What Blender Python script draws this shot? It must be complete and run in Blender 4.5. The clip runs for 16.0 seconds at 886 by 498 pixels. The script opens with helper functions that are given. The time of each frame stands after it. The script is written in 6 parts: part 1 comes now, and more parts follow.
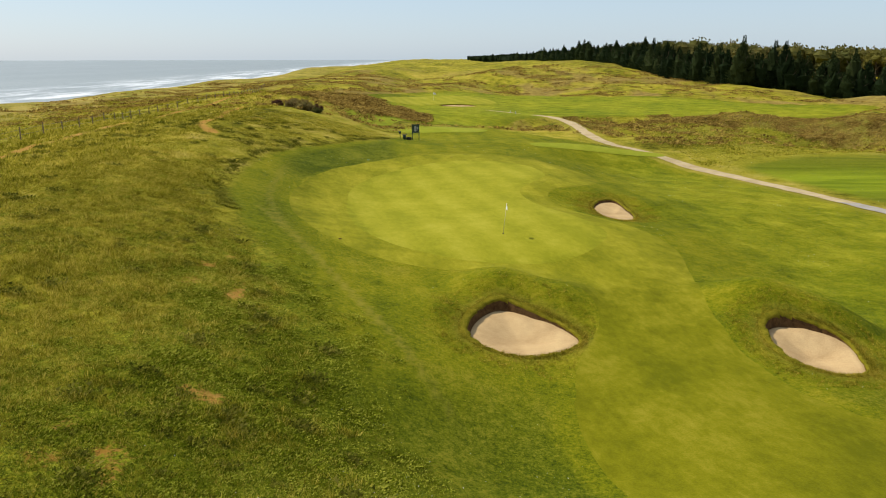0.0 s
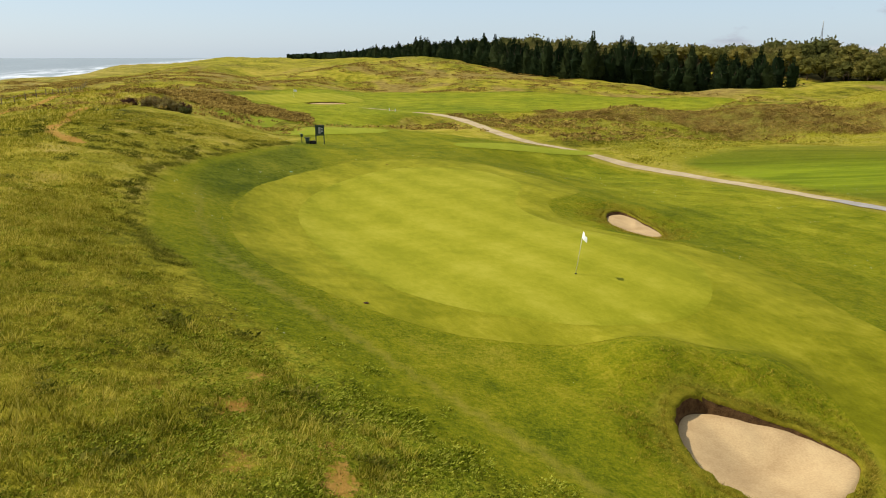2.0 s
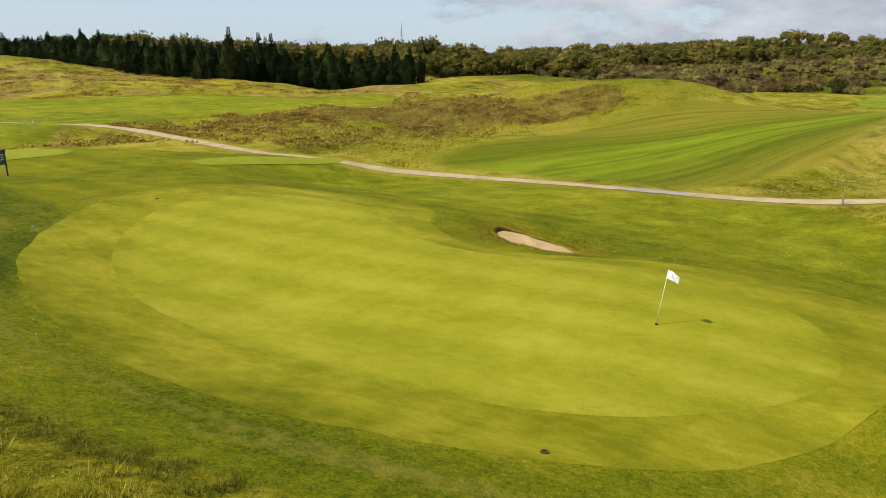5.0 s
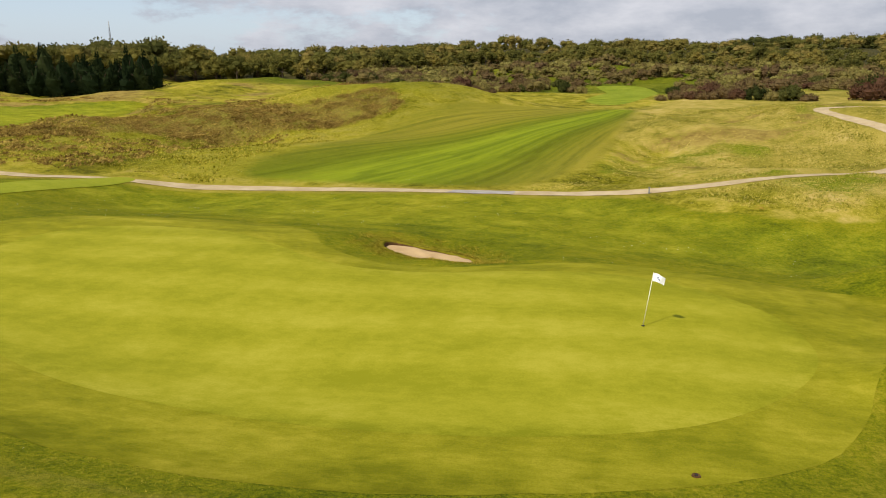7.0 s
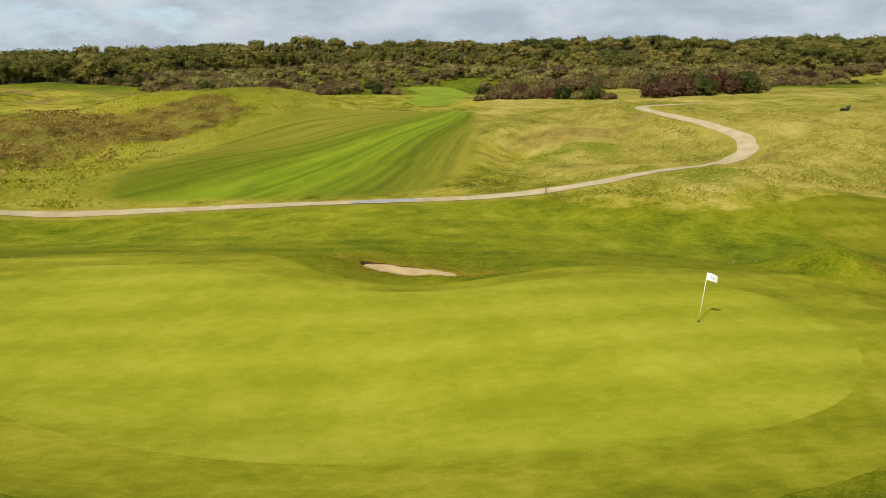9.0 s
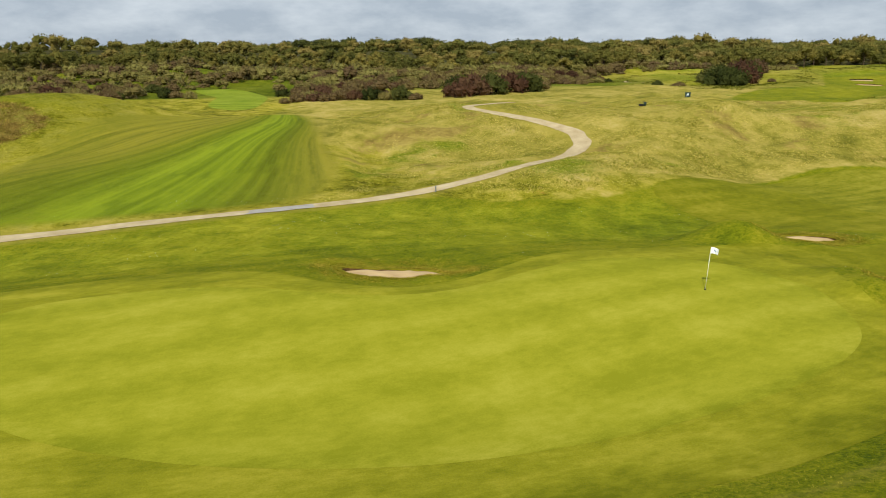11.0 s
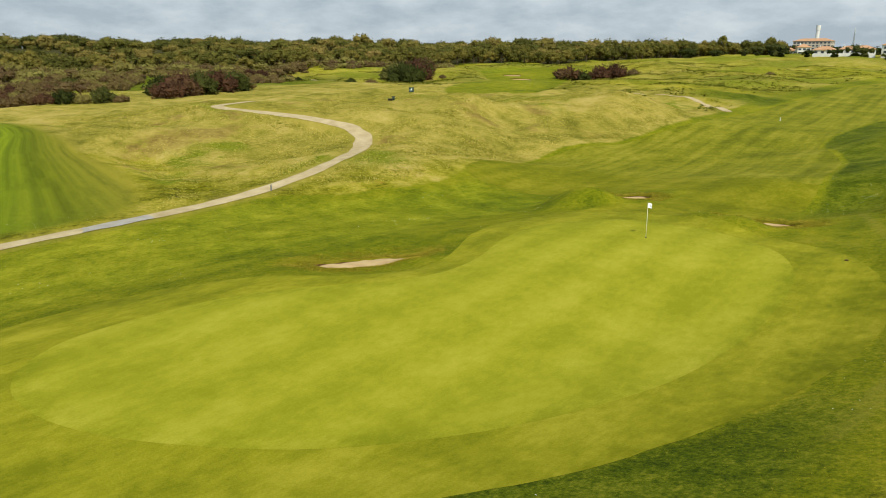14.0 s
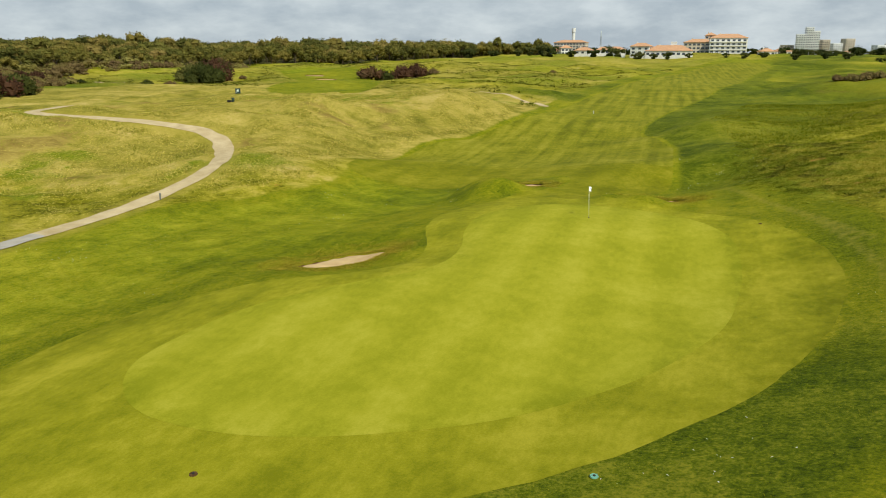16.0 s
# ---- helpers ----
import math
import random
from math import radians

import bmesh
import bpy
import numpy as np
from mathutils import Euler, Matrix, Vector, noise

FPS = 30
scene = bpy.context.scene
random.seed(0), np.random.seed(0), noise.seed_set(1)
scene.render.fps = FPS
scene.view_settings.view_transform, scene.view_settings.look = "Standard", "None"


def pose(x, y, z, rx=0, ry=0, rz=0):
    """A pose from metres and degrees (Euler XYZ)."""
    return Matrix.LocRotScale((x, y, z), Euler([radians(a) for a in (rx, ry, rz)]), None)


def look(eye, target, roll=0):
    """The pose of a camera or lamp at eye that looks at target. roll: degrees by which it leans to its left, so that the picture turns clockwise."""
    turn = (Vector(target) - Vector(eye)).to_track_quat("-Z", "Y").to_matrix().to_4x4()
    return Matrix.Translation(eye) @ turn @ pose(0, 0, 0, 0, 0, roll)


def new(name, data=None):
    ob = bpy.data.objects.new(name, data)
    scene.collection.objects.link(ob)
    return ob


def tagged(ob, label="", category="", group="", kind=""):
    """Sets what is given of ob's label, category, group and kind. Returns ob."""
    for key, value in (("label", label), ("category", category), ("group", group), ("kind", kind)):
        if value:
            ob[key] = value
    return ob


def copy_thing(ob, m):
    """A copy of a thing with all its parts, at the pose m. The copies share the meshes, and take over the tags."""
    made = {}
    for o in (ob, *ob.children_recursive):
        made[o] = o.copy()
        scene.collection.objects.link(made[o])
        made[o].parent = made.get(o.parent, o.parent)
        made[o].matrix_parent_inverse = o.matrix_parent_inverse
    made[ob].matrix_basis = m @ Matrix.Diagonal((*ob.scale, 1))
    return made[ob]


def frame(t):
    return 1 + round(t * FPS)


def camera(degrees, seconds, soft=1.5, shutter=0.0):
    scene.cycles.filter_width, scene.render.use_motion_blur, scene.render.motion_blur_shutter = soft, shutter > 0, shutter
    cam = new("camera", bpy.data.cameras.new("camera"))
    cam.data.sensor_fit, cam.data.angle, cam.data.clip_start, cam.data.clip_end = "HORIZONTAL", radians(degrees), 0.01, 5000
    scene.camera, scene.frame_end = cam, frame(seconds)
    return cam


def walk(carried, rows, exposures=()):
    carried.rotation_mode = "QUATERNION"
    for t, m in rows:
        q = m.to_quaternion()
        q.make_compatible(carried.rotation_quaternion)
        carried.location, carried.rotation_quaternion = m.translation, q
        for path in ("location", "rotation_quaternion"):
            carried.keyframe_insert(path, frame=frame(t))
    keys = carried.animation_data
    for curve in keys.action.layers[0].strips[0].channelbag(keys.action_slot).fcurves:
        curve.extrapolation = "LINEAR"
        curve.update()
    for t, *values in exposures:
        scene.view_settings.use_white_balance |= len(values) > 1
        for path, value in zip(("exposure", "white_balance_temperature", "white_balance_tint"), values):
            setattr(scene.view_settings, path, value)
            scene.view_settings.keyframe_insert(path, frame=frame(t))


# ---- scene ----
cam = camera(63.7, 16.0, 1.0)
PATH = [
    (0, (-0.092, 0.398, 11.314), (-0.06, 2.329, 10.795), -0.1),
    (0.5, (-2.825, 5.104, 10.942), (-2.688, 7.03, 10.422), -0.1),
    (1, (-5.272, 9.094, 10.614), (-5.016, 11.008, 10.093), -0.1),
    (1.5, (-7.63, 12.802, 10.332), (-7.253, 14.696, 9.809), -0.1),
    (2, (-9.868, 16.496, 10.053), (-9.368, 18.36, 9.53), 0.0),
    (2.5, (-11.868, 19.968, 9.814), (-11.254, 21.798, 9.29), 0.1),
    (3, (-13.853, 23.431, 9.542), (-13.099, 25.208, 9.019), 0.1),
    (3.5, (-15.443, 26.753, 9.489), (-14.534, 28.456, 8.966), 0.1),
    (4, (-16.761, 29.759, 9.542), (-15.676, 31.356, 9.019), 0.1),
    (4.2, (-17.135, 30.861, 9.494), (-15.984, 32.411, 8.97), -0.0),
    (6.3, (-20.636, 40.629, 9.947), (-18.952, 41.572, 9.423), 0.0),
    (6.5, (-20.941, 41.508, 9.946), (-19.224, 42.391, 9.422), -0.0),
    (7, (-21.874, 43.565, 9.994), (-20.09, 44.301, 9.471), -0.0),
    (7.5, (-22.564, 45.878, 10.214), (-20.728, 46.474, 9.691), -0.0),
    (8, (-23.325, 48.64, 10.425), (-21.449, 49.091, 9.901), -0.0),
    (8.5, (-24.079, 51.406, 10.615), (-22.174, 51.721, 10.092), -0.1),
    (8.7, (-24.165, 52.577, 10.755), (-22.252, 52.836, 10.231), -0.1),
    (10.8, (-24.613, 65.479, 11.015), (-22.723, 65.089, 10.491), -0.0),
    (11, (-24.615, 66.666, 11.121), (-22.74, 66.207, 10.597), -0.0),
    (11.5, (-24.142, 69.643, 11.017), (-22.309, 69.036, 10.493), 0.1),
    (12, (-23.517, 72.456, 11.016), (-21.736, 71.711, 10.492), -0.0),
    (12.5, (-22.682, 75.2, 10.94), (-20.966, 74.317, 10.417), -0.0),
    (13, (-21.442, 77.928, 10.821), (-19.804, 76.906, 10.297), -0.0),
    (13.5, (-20.514, 80.663, 10.771), (-18.964, 79.513, 10.247), 0.0),
    (14, (-18.965, 83.223, 10.741), (-17.51, 81.955, 10.217), 0.0),
    (14.5, (-17.044, 85.637, 10.75), (-15.699, 84.253, 10.227), 0.0),
    (15, (-15.238, 87.775, 10.806), (-14.002, 86.292, 10.282), 0.0),
    (15.5, (-13.448, 89.89, 10.839), (-12.323, 88.322, 10.315), -0.1),
    (16, (-11.722, 91.919, 10.712), (-10.712, 90.274, 10.188), -0.0),
]
walk(cam, [(t, look(eye, target, roll)) for t, eye, target, roll in PATH],
     ((0.0, 0.0, 6550.0, 12.5), (2.5, 0.05, 6550.0, 13.0), (6.5, 0.0, 6650.0, 14.0), (7.0, 0.03, 6700.0, 16.0), (8.7, 0.0, 6500.0, 8.5), (11.0, 0.0, 6350.0, 7.5), (12.5, 0.0, 6350.0, 5.0), (16.0, 0.0, 6550.0, 4.0)))

# ---- world, sun ----
SUN = Vector((-0.60, 0.29, 0.74)).normalized()
world = bpy.data.worlds.new("sky")
scene.world = world
world.use_nodes = True
wn, wl = world.node_tree.nodes, world.node_tree.links
wn.clear()
sky = wn.new("ShaderNodeTexSky")
sky.sky_type, sky.sun_disc = "NISHITA", False
sky.sun_elevation = math.asin(SUN.z)
sky.sun_rotation = math.atan2(SUN.x, SUN.y)
sky.air_density, sky.dust_density, sky.ozone_density = 1.0, 0.7, 1.0
wco = wn.new("ShaderNodeTexCoord")
wmap = wn.new("ShaderNodeMapping")
wmap.inputs["Scale"].default_value = (3.0, 3.0, 8.5)
wl.new(wco.outputs["Generated"], wmap.inputs["Vector"])
cn = wn.new("ShaderNodeTexNoise")
cn.inputs["Scale"].default_value, cn.inputs["Detail"].default_value, cn.inputs["Roughness"].default_value = 1.9, 10.0, 0.62
wl.new(wmap.outputs[0], cn.inputs["Vector"])
wsep = wn.new("ShaderNodeSeparateXYZ")
wl.new(wco.outputs["Generated"], wsep.inputs[0])
inland = wn.new("ShaderNodeMath")
inland.operation = "SUBTRACT"
wl.new(wsep.outputs["X"], inland.inputs[0])
wl.new(wsep.outputs["Y"], inland.inputs[1])
bias = wn.new("ShaderNodeMath")
bias.operation = "MULTIPLY"
bias.inputs[1].default_value = 0.30
wl.new(inland.outputs[0], bias.inputs[0])
cover = wn.new("ShaderNodeMath")
cover.operation = "ADD"
wl.new(cn.outputs["Fac"], cover.inputs[0])
wl.new(bias.outputs[0], cover.inputs[1])
cr = wn.new("ShaderNodeMapRange")
cr.interpolation_type = "SMOOTHSTEP"
cr.inputs["From Min"].default_value, cr.inputs["From Max"].default_value = 0.49, 0.62
cr.inputs["To Max"].default_value = 0.9
wl.new(cover.outputs[0], cr.inputs["Value"])
shade = wn.new("ShaderNodeTexNoise")
shade.inputs["Scale"].default_value, shade.inputs["Detail"].default_value, shade.inputs["Roughness"].default_value = 2.6, 9.0, 0.6
wl.new(wmap.outputs[0], shade.inputs["Vector"])
cloud = wn.new("ShaderNodeValToRGB")
cloud.color_ramp.elements[0].position, cloud.color_ramp.elements[0].color = 0.38, (3.7, 4.15, 4.8, 1)
cloud.color_ramp.elements[1].position, cloud.color_ramp.elements[1].color = 0.66, (5.9, 6.25, 6.7, 1)
wl.new(shade.outputs["Fac"], cloud.inputs["Fac"])
haze = wn.new("ShaderNodeMix")
haze.data_type = "RGBA"
haze.inputs["Factor"].default_value = 0.6
haze.inputs["B"].default_value = (5.0, 6.7, 8.3, 1)
wl.new(sky.outputs[0], haze.inputs["A"])
wmix = wn.new("ShaderNodeMix")
wmix.data_type = "RGBA"
wl.new(cr.outputs[0], wmix.inputs["Factor"])
wl.new(haze.outputs["Result"], wmix.inputs["A"])
wl.new(cloud.outputs[0], wmix.inputs["B"])
wbg = wn.new("ShaderNodeBackground")
wbg.inputs["Strength"].default_value = 0.11
wl.new(wmix.outputs["Result"], wbg.inputs["Color"])
wout = wn.new("ShaderNodeOutputWorld")
wl.new(wbg.outputs[0], wout.inputs["Surface"])

sun_data = bpy.data.lights.new("sun", "SUN")
sun_data.energy, sun_data.angle, sun_data.color = 4.5, radians(0.6), (1.0, 0.93, 0.78)
sun = new("sun", sun_data)
sun.matrix_world = look((0, 0, 200), Vector((0, 0, 200)) - SUN)


# ---- materials ----
class Mat:
    """A small builder for procedural materials measured in metres."""

    def __init__(self, name, rough=0.8, spec=0.3):
        self.m = bpy.data.materials.new(name)
        self.m.use_nodes = True
        self.n, self.l = self.m.node_tree.nodes, self.m.node_tree.links
        self.b = self.n["Principled BSDF"]
        self.b.inputs["Roughness"].default_value = rough
        self.b.inputs["Specular IOR Level"].default_value = spec
        self.co = self.n.new("ShaderNodeTexCoord").outputs["Object"]

    def noise(self, scale, detail=4.0, rough=0.55, stretch=None, turn=0.0):
        t = self.n.new("ShaderNodeTexNoise")
        t.inputs["Scale"].default_value, t.inputs["Detail"].default_value, t.inputs["Roughness"].default_value = scale, detail, rough
        src = self.co
        if stretch:
            mp = self.n.new("ShaderNodeMapping")
            mp.vector_type = "TEXTURE"
            mp.inputs["Scale"].default_value = tuple(1 / s for s in stretch)
            mp.inputs["Rotation"].default_value = (0, 0, turn)
            self.l.new(src, mp.inputs["Vector"])
            src = mp.outputs[0]
        self.l.new(src, t.inputs["Vector"])
        return t.outputs["Fac"]

    def ramp(self, fac, *stops):
        r = self.n.new("ShaderNodeValToRGB")
        e = r.color_ramp.elements
        while len(e) < len(stops):
            e.new(0.5)
        for k, (p, c) in zip(e, stops):
            k.position, k.color = p, (*c, 1)
        self.l.new(fac, r.inputs["Fac"])
        return r.outputs[0]

    def step(self, v, a, b, lo=0.0, hi=1.0):
        r = self.n.new("ShaderNodeMapRange")
        r.interpolation_type = "SMOOTHSTEP"
        for key, value in zip(("From Min", "From Max", "To Min", "To Max"), (a, b, lo, hi)):
            r.inputs[key].default_value = value
        self.l.new(v, r.inputs["Value"])
        return r.outputs[0]

    def math(self, op, a, b):
        k = self.n.new("ShaderNodeMath")
        k.operation = op
        for s, v in zip(k.inputs, (a, b)):
            if isinstance(v, (int, float)):
                s.default_value = v
            else:
                self.l.new(v, s)
        return k.outputs[0]

    def mix(self, fac, a, b, how="MIX"):
        k = self.n.new("ShaderNodeMix")
        k.data_type, k.blend_type = "RGBA", how
        for s, v in ((k.inputs["Factor"], fac), (k.inputs["A"], a), (k.inputs["B"], b)):
            if isinstance(v, (int, float)):
                s.default_value = v
            elif isinstance(v, tuple):
                s.default_value = (*v, 1)
            else:
                self.l.new(v, s)
        return k.outputs["Result"]

    def attr(self, name):
        a = self.n.new("ShaderNodeAttribute")
        a.attribute_name = name
        return a.outputs["Fac"]

    def rand(self):
        return self.n.new("ShaderNodeObjectInfo").outputs["Random"]

    def island(self):
        return self.n.new("ShaderNodeNewGeometry").outputs["Random Per Island"]

    def bump(self, height, strength=0.4, dist=0.05):
        k = self.n.new("ShaderNodeBump")
        k.inputs["Strength"].default_value, k.inputs["Distance"].default_value = strength, dist
        self.l.new(height, k.inputs["Height"])
        self.l.new(k.outputs[0], self.b.inputs["Normal"])

    def color(self, c):
        if isinstance(c, tuple):
            self.b.inputs["Base Color"].default_value = (*c, 1)
        else:
            self.l.new(c, self.b.inputs["Base Color"])
        return self.m


def two_tone(name, dark, light, scale=3.0, rough=0.8, spec=0.3, fine=40.0, bump=0.3, dist=0.01, metal=0.0):
    k = Mat(name, rough, spec)
    k.b.inputs["Metallic"].default_value = metal
    f = k.math("ADD", k.math("MULTIPLY", k.noise(scale), 0.6), k.math("MULTIPLY", k.noise(fine, 2), 0.4))
    k.bump(k.noise(fine, 3), bump, dist)
    return k.color(k.ramp(f, (0.35, dark), (0.65, light)))


def turf(name, dark, mid, light, stripes=0.0, turn=0.0, patch=0.10, fine=9.0, bump=0.35, dist=0.03, width=2.2, lanes=0.0, near=None):
    """Mown grass: broad patches, small mottling, faint mowing bands."""
    k = Mat(name, 0.9, 0.04)
    big = k.noise(patch, 3, 0.6)
    mott = k.noise(0.9, 4, 0.6)
    grain = k.noise(fine, 5, 0.7)
    fleck = k.noise(3.4, 4, 0.65, (1.0, 0.45, 1.0), radians(14))
    f = k.math("ADD", k.math("ADD", k.math("MULTIPLY", big, 0.34), k.math("MULTIPLY", fleck, 0.22)), k.math("ADD", k.math("MULTIPLY", mott, 0.20), k.math("MULTIPLY", grain, 0.22)))
    if stripes:
        w = k.n.new("ShaderNodeTexWave")
        w.bands_direction = "X"
        w.inputs["Scale"].default_value, w.inputs["Distortion"].default_value = 0.314 / width, 1.2
        w.inputs["Detail"].default_value, w.inputs["Detail Scale"].default_value = 3.0, 0.6
        mp = k.n.new("ShaderNodeMapping")
        mp.inputs["Rotation"].default_value = (0, 0, turn)
        k.l.new(k.co, mp.inputs["Vector"])
        k.l.new(mp.outputs[0], w.inputs["Vector"])
        f = k.math("ADD", f, k.math("MULTIPLY", k.math("SUBTRACT", w.outputs["Fac"], 0.5), stripes))
    if lanes:
        f = k.math("ADD", f, k.math("MULTIPLY", k.math("SUBTRACT", k.noise(0.7, 4, 0.6, (1.0, 0.04, 1.0), radians(14)), 0.5), lanes))
    c = k.ramp(f, (0.39, dark), (0.5, mid), (0.61, light))
    if near:
        c = k.mix(k.step(k.math("ADD", k.attr("collar"), k.math("MULTIPLY", k.math("SUBTRACT", mott, 0.5), 0.9)), 0.1, 0.95), c, k.ramp(f, (0.39, near[0]), (0.5, near[1]), (0.61, near[2])))
    k.bump(k.math("ADD", k.math("MULTIPLY", mott, 0.5), grain), bump, dist)
    return k.color(c)


M_GREEN = turf("green_turf", (0.205, 0.206, 0.009), (0.262, 0.252, 0.015), (0.322, 0.298, 0.028), 0.08, radians(-14), 0.16, 12.0, 0.35, 0.012, 3.4, 0.11, ((0.168, 0.176, 0.007), (0.245, 0.238, 0.013), (0.320, 0.296, 0.028)))
M_FAIR = turf("fairway_turf", (0.100, 0.105, 0.003), (0.156, 0.152, 0.005), (0.235, 0.208, 0.016), 0.04, radians(-10), 0.18, 14.0, 0.6, 0.03, 3.5, 0.10, ((0.142, 0.146, 0.005), (0.224, 0.212, 0.010), (0.312, 0.278, 0.022)))
M_STRIPE = turf("far_turf", (0.12, 0.165, 0.008), (0.18, 0.22, 0.014), (0.24, 0.265, 0.026), 0.10, radians(20), 0.12, 8.0, 0.3, 0.02, 4.0)
M_TEE = turf("tee_turf", (0.17, 0.20, 0.010), (0.225, 0.245, 0.016), (0.28, 0.29, 0.026), 0.0, 0.0, 0.12, 7.0, 0.15, 0.01)
M_FAIR_SOUTH = turf("fairway_south_turf", (0.092, 0.100, 0.004), (0.166, 0.161, 0.008), (0.248, 0.222, 0.022), 0.04, radians(-14), 0.14, 9.0, 0.4, 0.03, 3.0, 0.35)


# ---- the lie of the land ----
def smooth(a, b, v):
    s = np.clip((v - a) / (b - a), 0, 1)
    return s * s * (3 - 2 * s)


MOUNDS = []


def mound(x, y, spread, height):
    MOUNDS.append((x, y, spread, height))


mound(-19, 50, 10, 0.62)
mound(-20, 64, 9, 0.28)
mound(-14, 33, 8, 0.74)
mound(-27, 80, 14, 0.65)
mound(-16, 81, 8, 0.1)
mound(-20, 110, 13, 0.77)
mound(-8, 56, 9, -1.2)
mound(-6, 72, 9, -0.56)
mound(-7, 88, 9, 0.73)
mound(4, 46, 9, 0.32)
mound(14, 57, 8, -0.19)
mound(5, 65, 8, 0.41)
mound(2, 28, 8, -2.85)
mound(14, 30, 9, 0.33)
mound(27, 37, 10, -1.22)
mound(26, 56, 10, -0.07)
mound(38, 52, 10, -1.13)
mound(32, 88, 14, -1.9)
mound(14, 84, 10, 0.33)
mound(30, 5, 14, -1.43)
mound(14, -6, 10, 0.12)
mound(3, 7, 8, 0.84)
mound(-4, 16, 8, 1.9)
mound(-3, 28, 6, 1.6)
mound(6, -18, 10, 0.34)
mound(-30, 5, 18, -0.1)
mound(-10, -50, 22, 1.87)
mound(46, 38, 9, 1.37)
mound(50, 14, 9, 0.59)
mound(57, -7, 9, 1.27)
mound(56, -25, 13, 0.27)
mound(72, 18, 14, 1.03)
mound(97, 32, 16, 1.98)
mound(78, 46, 10, -0.91)
mound(64, 42, 9, -2.08)
mound(84, 58, 12, 0.06)
mound(56, 68, 12, -1.32)
mound(75, 83, 9, -0.7)
mound(77, 102, 9, -2.43)
mound(95, 101, 12, 1.79)
mound(80, 117, 9, 2.2)
mound(67, 122, 13, -2.58)
mound(50, 140, 16, 0.39)
mound(20, 158, 22, -0.04)
mound(6, 174, 18, -0.34)
mound(0, 120, 18, -0.98)
mound(-28, 140, 20, 0.67)
mound(90, 160, 22, -0.63)
mound(118, 200, 28, -3.03)
mound(95, 290, 50, 1.67)
mound(75, 440, 80, 7.18)
mound(100, -12, 18, 1.08)
mound(130, 20, 26, 0.68)
mound(150, 80, 35, 0.64)
mound(205, 70, 30, -1.98)
mound(110, -60, 35, 4.11)
mound(64, -62, 20, 0.64)
mound(110, -200, 40, 1.9)
mound(185, -200, 40, 3.75)
mound(265, -235, 35, -0.94)
mound(40, -140, 40, 1.98)
mound(-60, 60, 30, 0.97)
mound(-60, 150, 40, 0.4)
mound(-45, 210, 40, 1.12)
mound(250, 0, 45, -0.13)
mound(20, 110, 13, 0.58)
mound(56, -22, 7, 3.37)
mound(63, -12, 8, 1.9)
mound(70, -40, 12, -0.29)
mound(46, -30, 9, 0.4)
mound(104, 104, 9, 2.56)
mound(112, 106, 12, 0.44)
mound(80, 150, 14, 1.16)
mound(100, 172, 14, 1.88)
mound(128, 190, 14, 4.02)
mound(135, 45, 16, -0.67)
mound(145, 80, 18, -2.18)
mound(148, 10, 18, -0.21)
mound(24, 99, 5, 1.43)
mound(30, 101, 4, 0.68)
mound(16, 98, 4, 0.36)
mound(25, 93, 5, -0.8)
mound(50, 335, 28, 4.79)
mound(-40, 480, 70, -3.73)
mound(20, 650, 110, 2.85)
mound(110, 620, 90, 4.89)
mound(-70, 760, 120, 0.8)
mound(0, 300, 35, -0.13)
mound(-40, 330, 40, 1.14)
mound(88, -8, 10, 0.24)
mound(98, 118, 7, 2.08)
mound(112, 92, 8, 2.22)
mound(96, 124, 6, 0.74)
mound(14, 58, 3, -0.83)
mound(15.5, 62, 3, -0.18)
mound(12, 60.5, 2.5, -0.21)
mound(17.5, 59, 3, -0.19)
mound(-100, 550, 80, 0.3)
mound(-90, 400, 40, 0.1)
mound(430, 170, 110, 10.5)
mound(450, -40, 110, 8.5)
mound(480, -260, 140, 11)
mound(330, -480, 130, 6)
# steeper dune faces, hollows and banks
mound(47.06, 12.75, 11, -0.83)
mound(67.6, 130.3, 8, 1.39)
mound(64.8, 114.5, 4.5, -3.46)
mound(2.2, 18.7, 4.5, -1.97)
mound(78, 5.4, 11, 1.79)
mound(12.5, 138, 6, -1.46)
mound(74.9, 54, 4.5, -1.23)
mound(67.2, -29.75, 6, 1.41)
mound(55, -15.9, 8, -0.91)
mound(77.2, 127.9, 4.5, 1.02)
mound(103, -14.1, 4.5, -1.13)
mound(85.4, 113.8, 4.5, -1.14)
mound(29.1, 101.3, 4.5, -0.94)
mound(68.2, 3.5, 4.5, 1.47)
mound(11.85, -1.9, 4.5, -0.67)
mound(59.6, 139.8, 4.5, 1.00)
mound(29.8, 27.9, 6, -0.67)
mound(45, -7.26, 4.5, -1.00)
mound(10, -16.1, 4.5, 1.03)
mound(-24, 132.5, 4.5, 0.72)
mound(19.5, -15.8, 4.5, -0.65)
mound(75.6, 121, 6, 0.66)
mound(59.05, 10.45, 4.5, 0.54)
mound(66, -38.8, 8, 0.93)
mound(58.9, 1.85, 4.5, -0.69)
mound(-8.9, 119.8, 4.5, -0.37)
mound(47.06, 12.75, 4.5, -1.42)
mound(65.7, 27.4, 6, -0.44)
mound(79.8, 46.7, 4.5, 0.49)
mound(87.6, 103.3, 4.5, 0.47)
mound(78, 150, 11, -2.6)
mound(98, 165, 12, -1.8)
mound(60, 29, 6, -0.3)
mound(102, -50, 20, -1.8)
mound(55, -18, 6, -0.6)
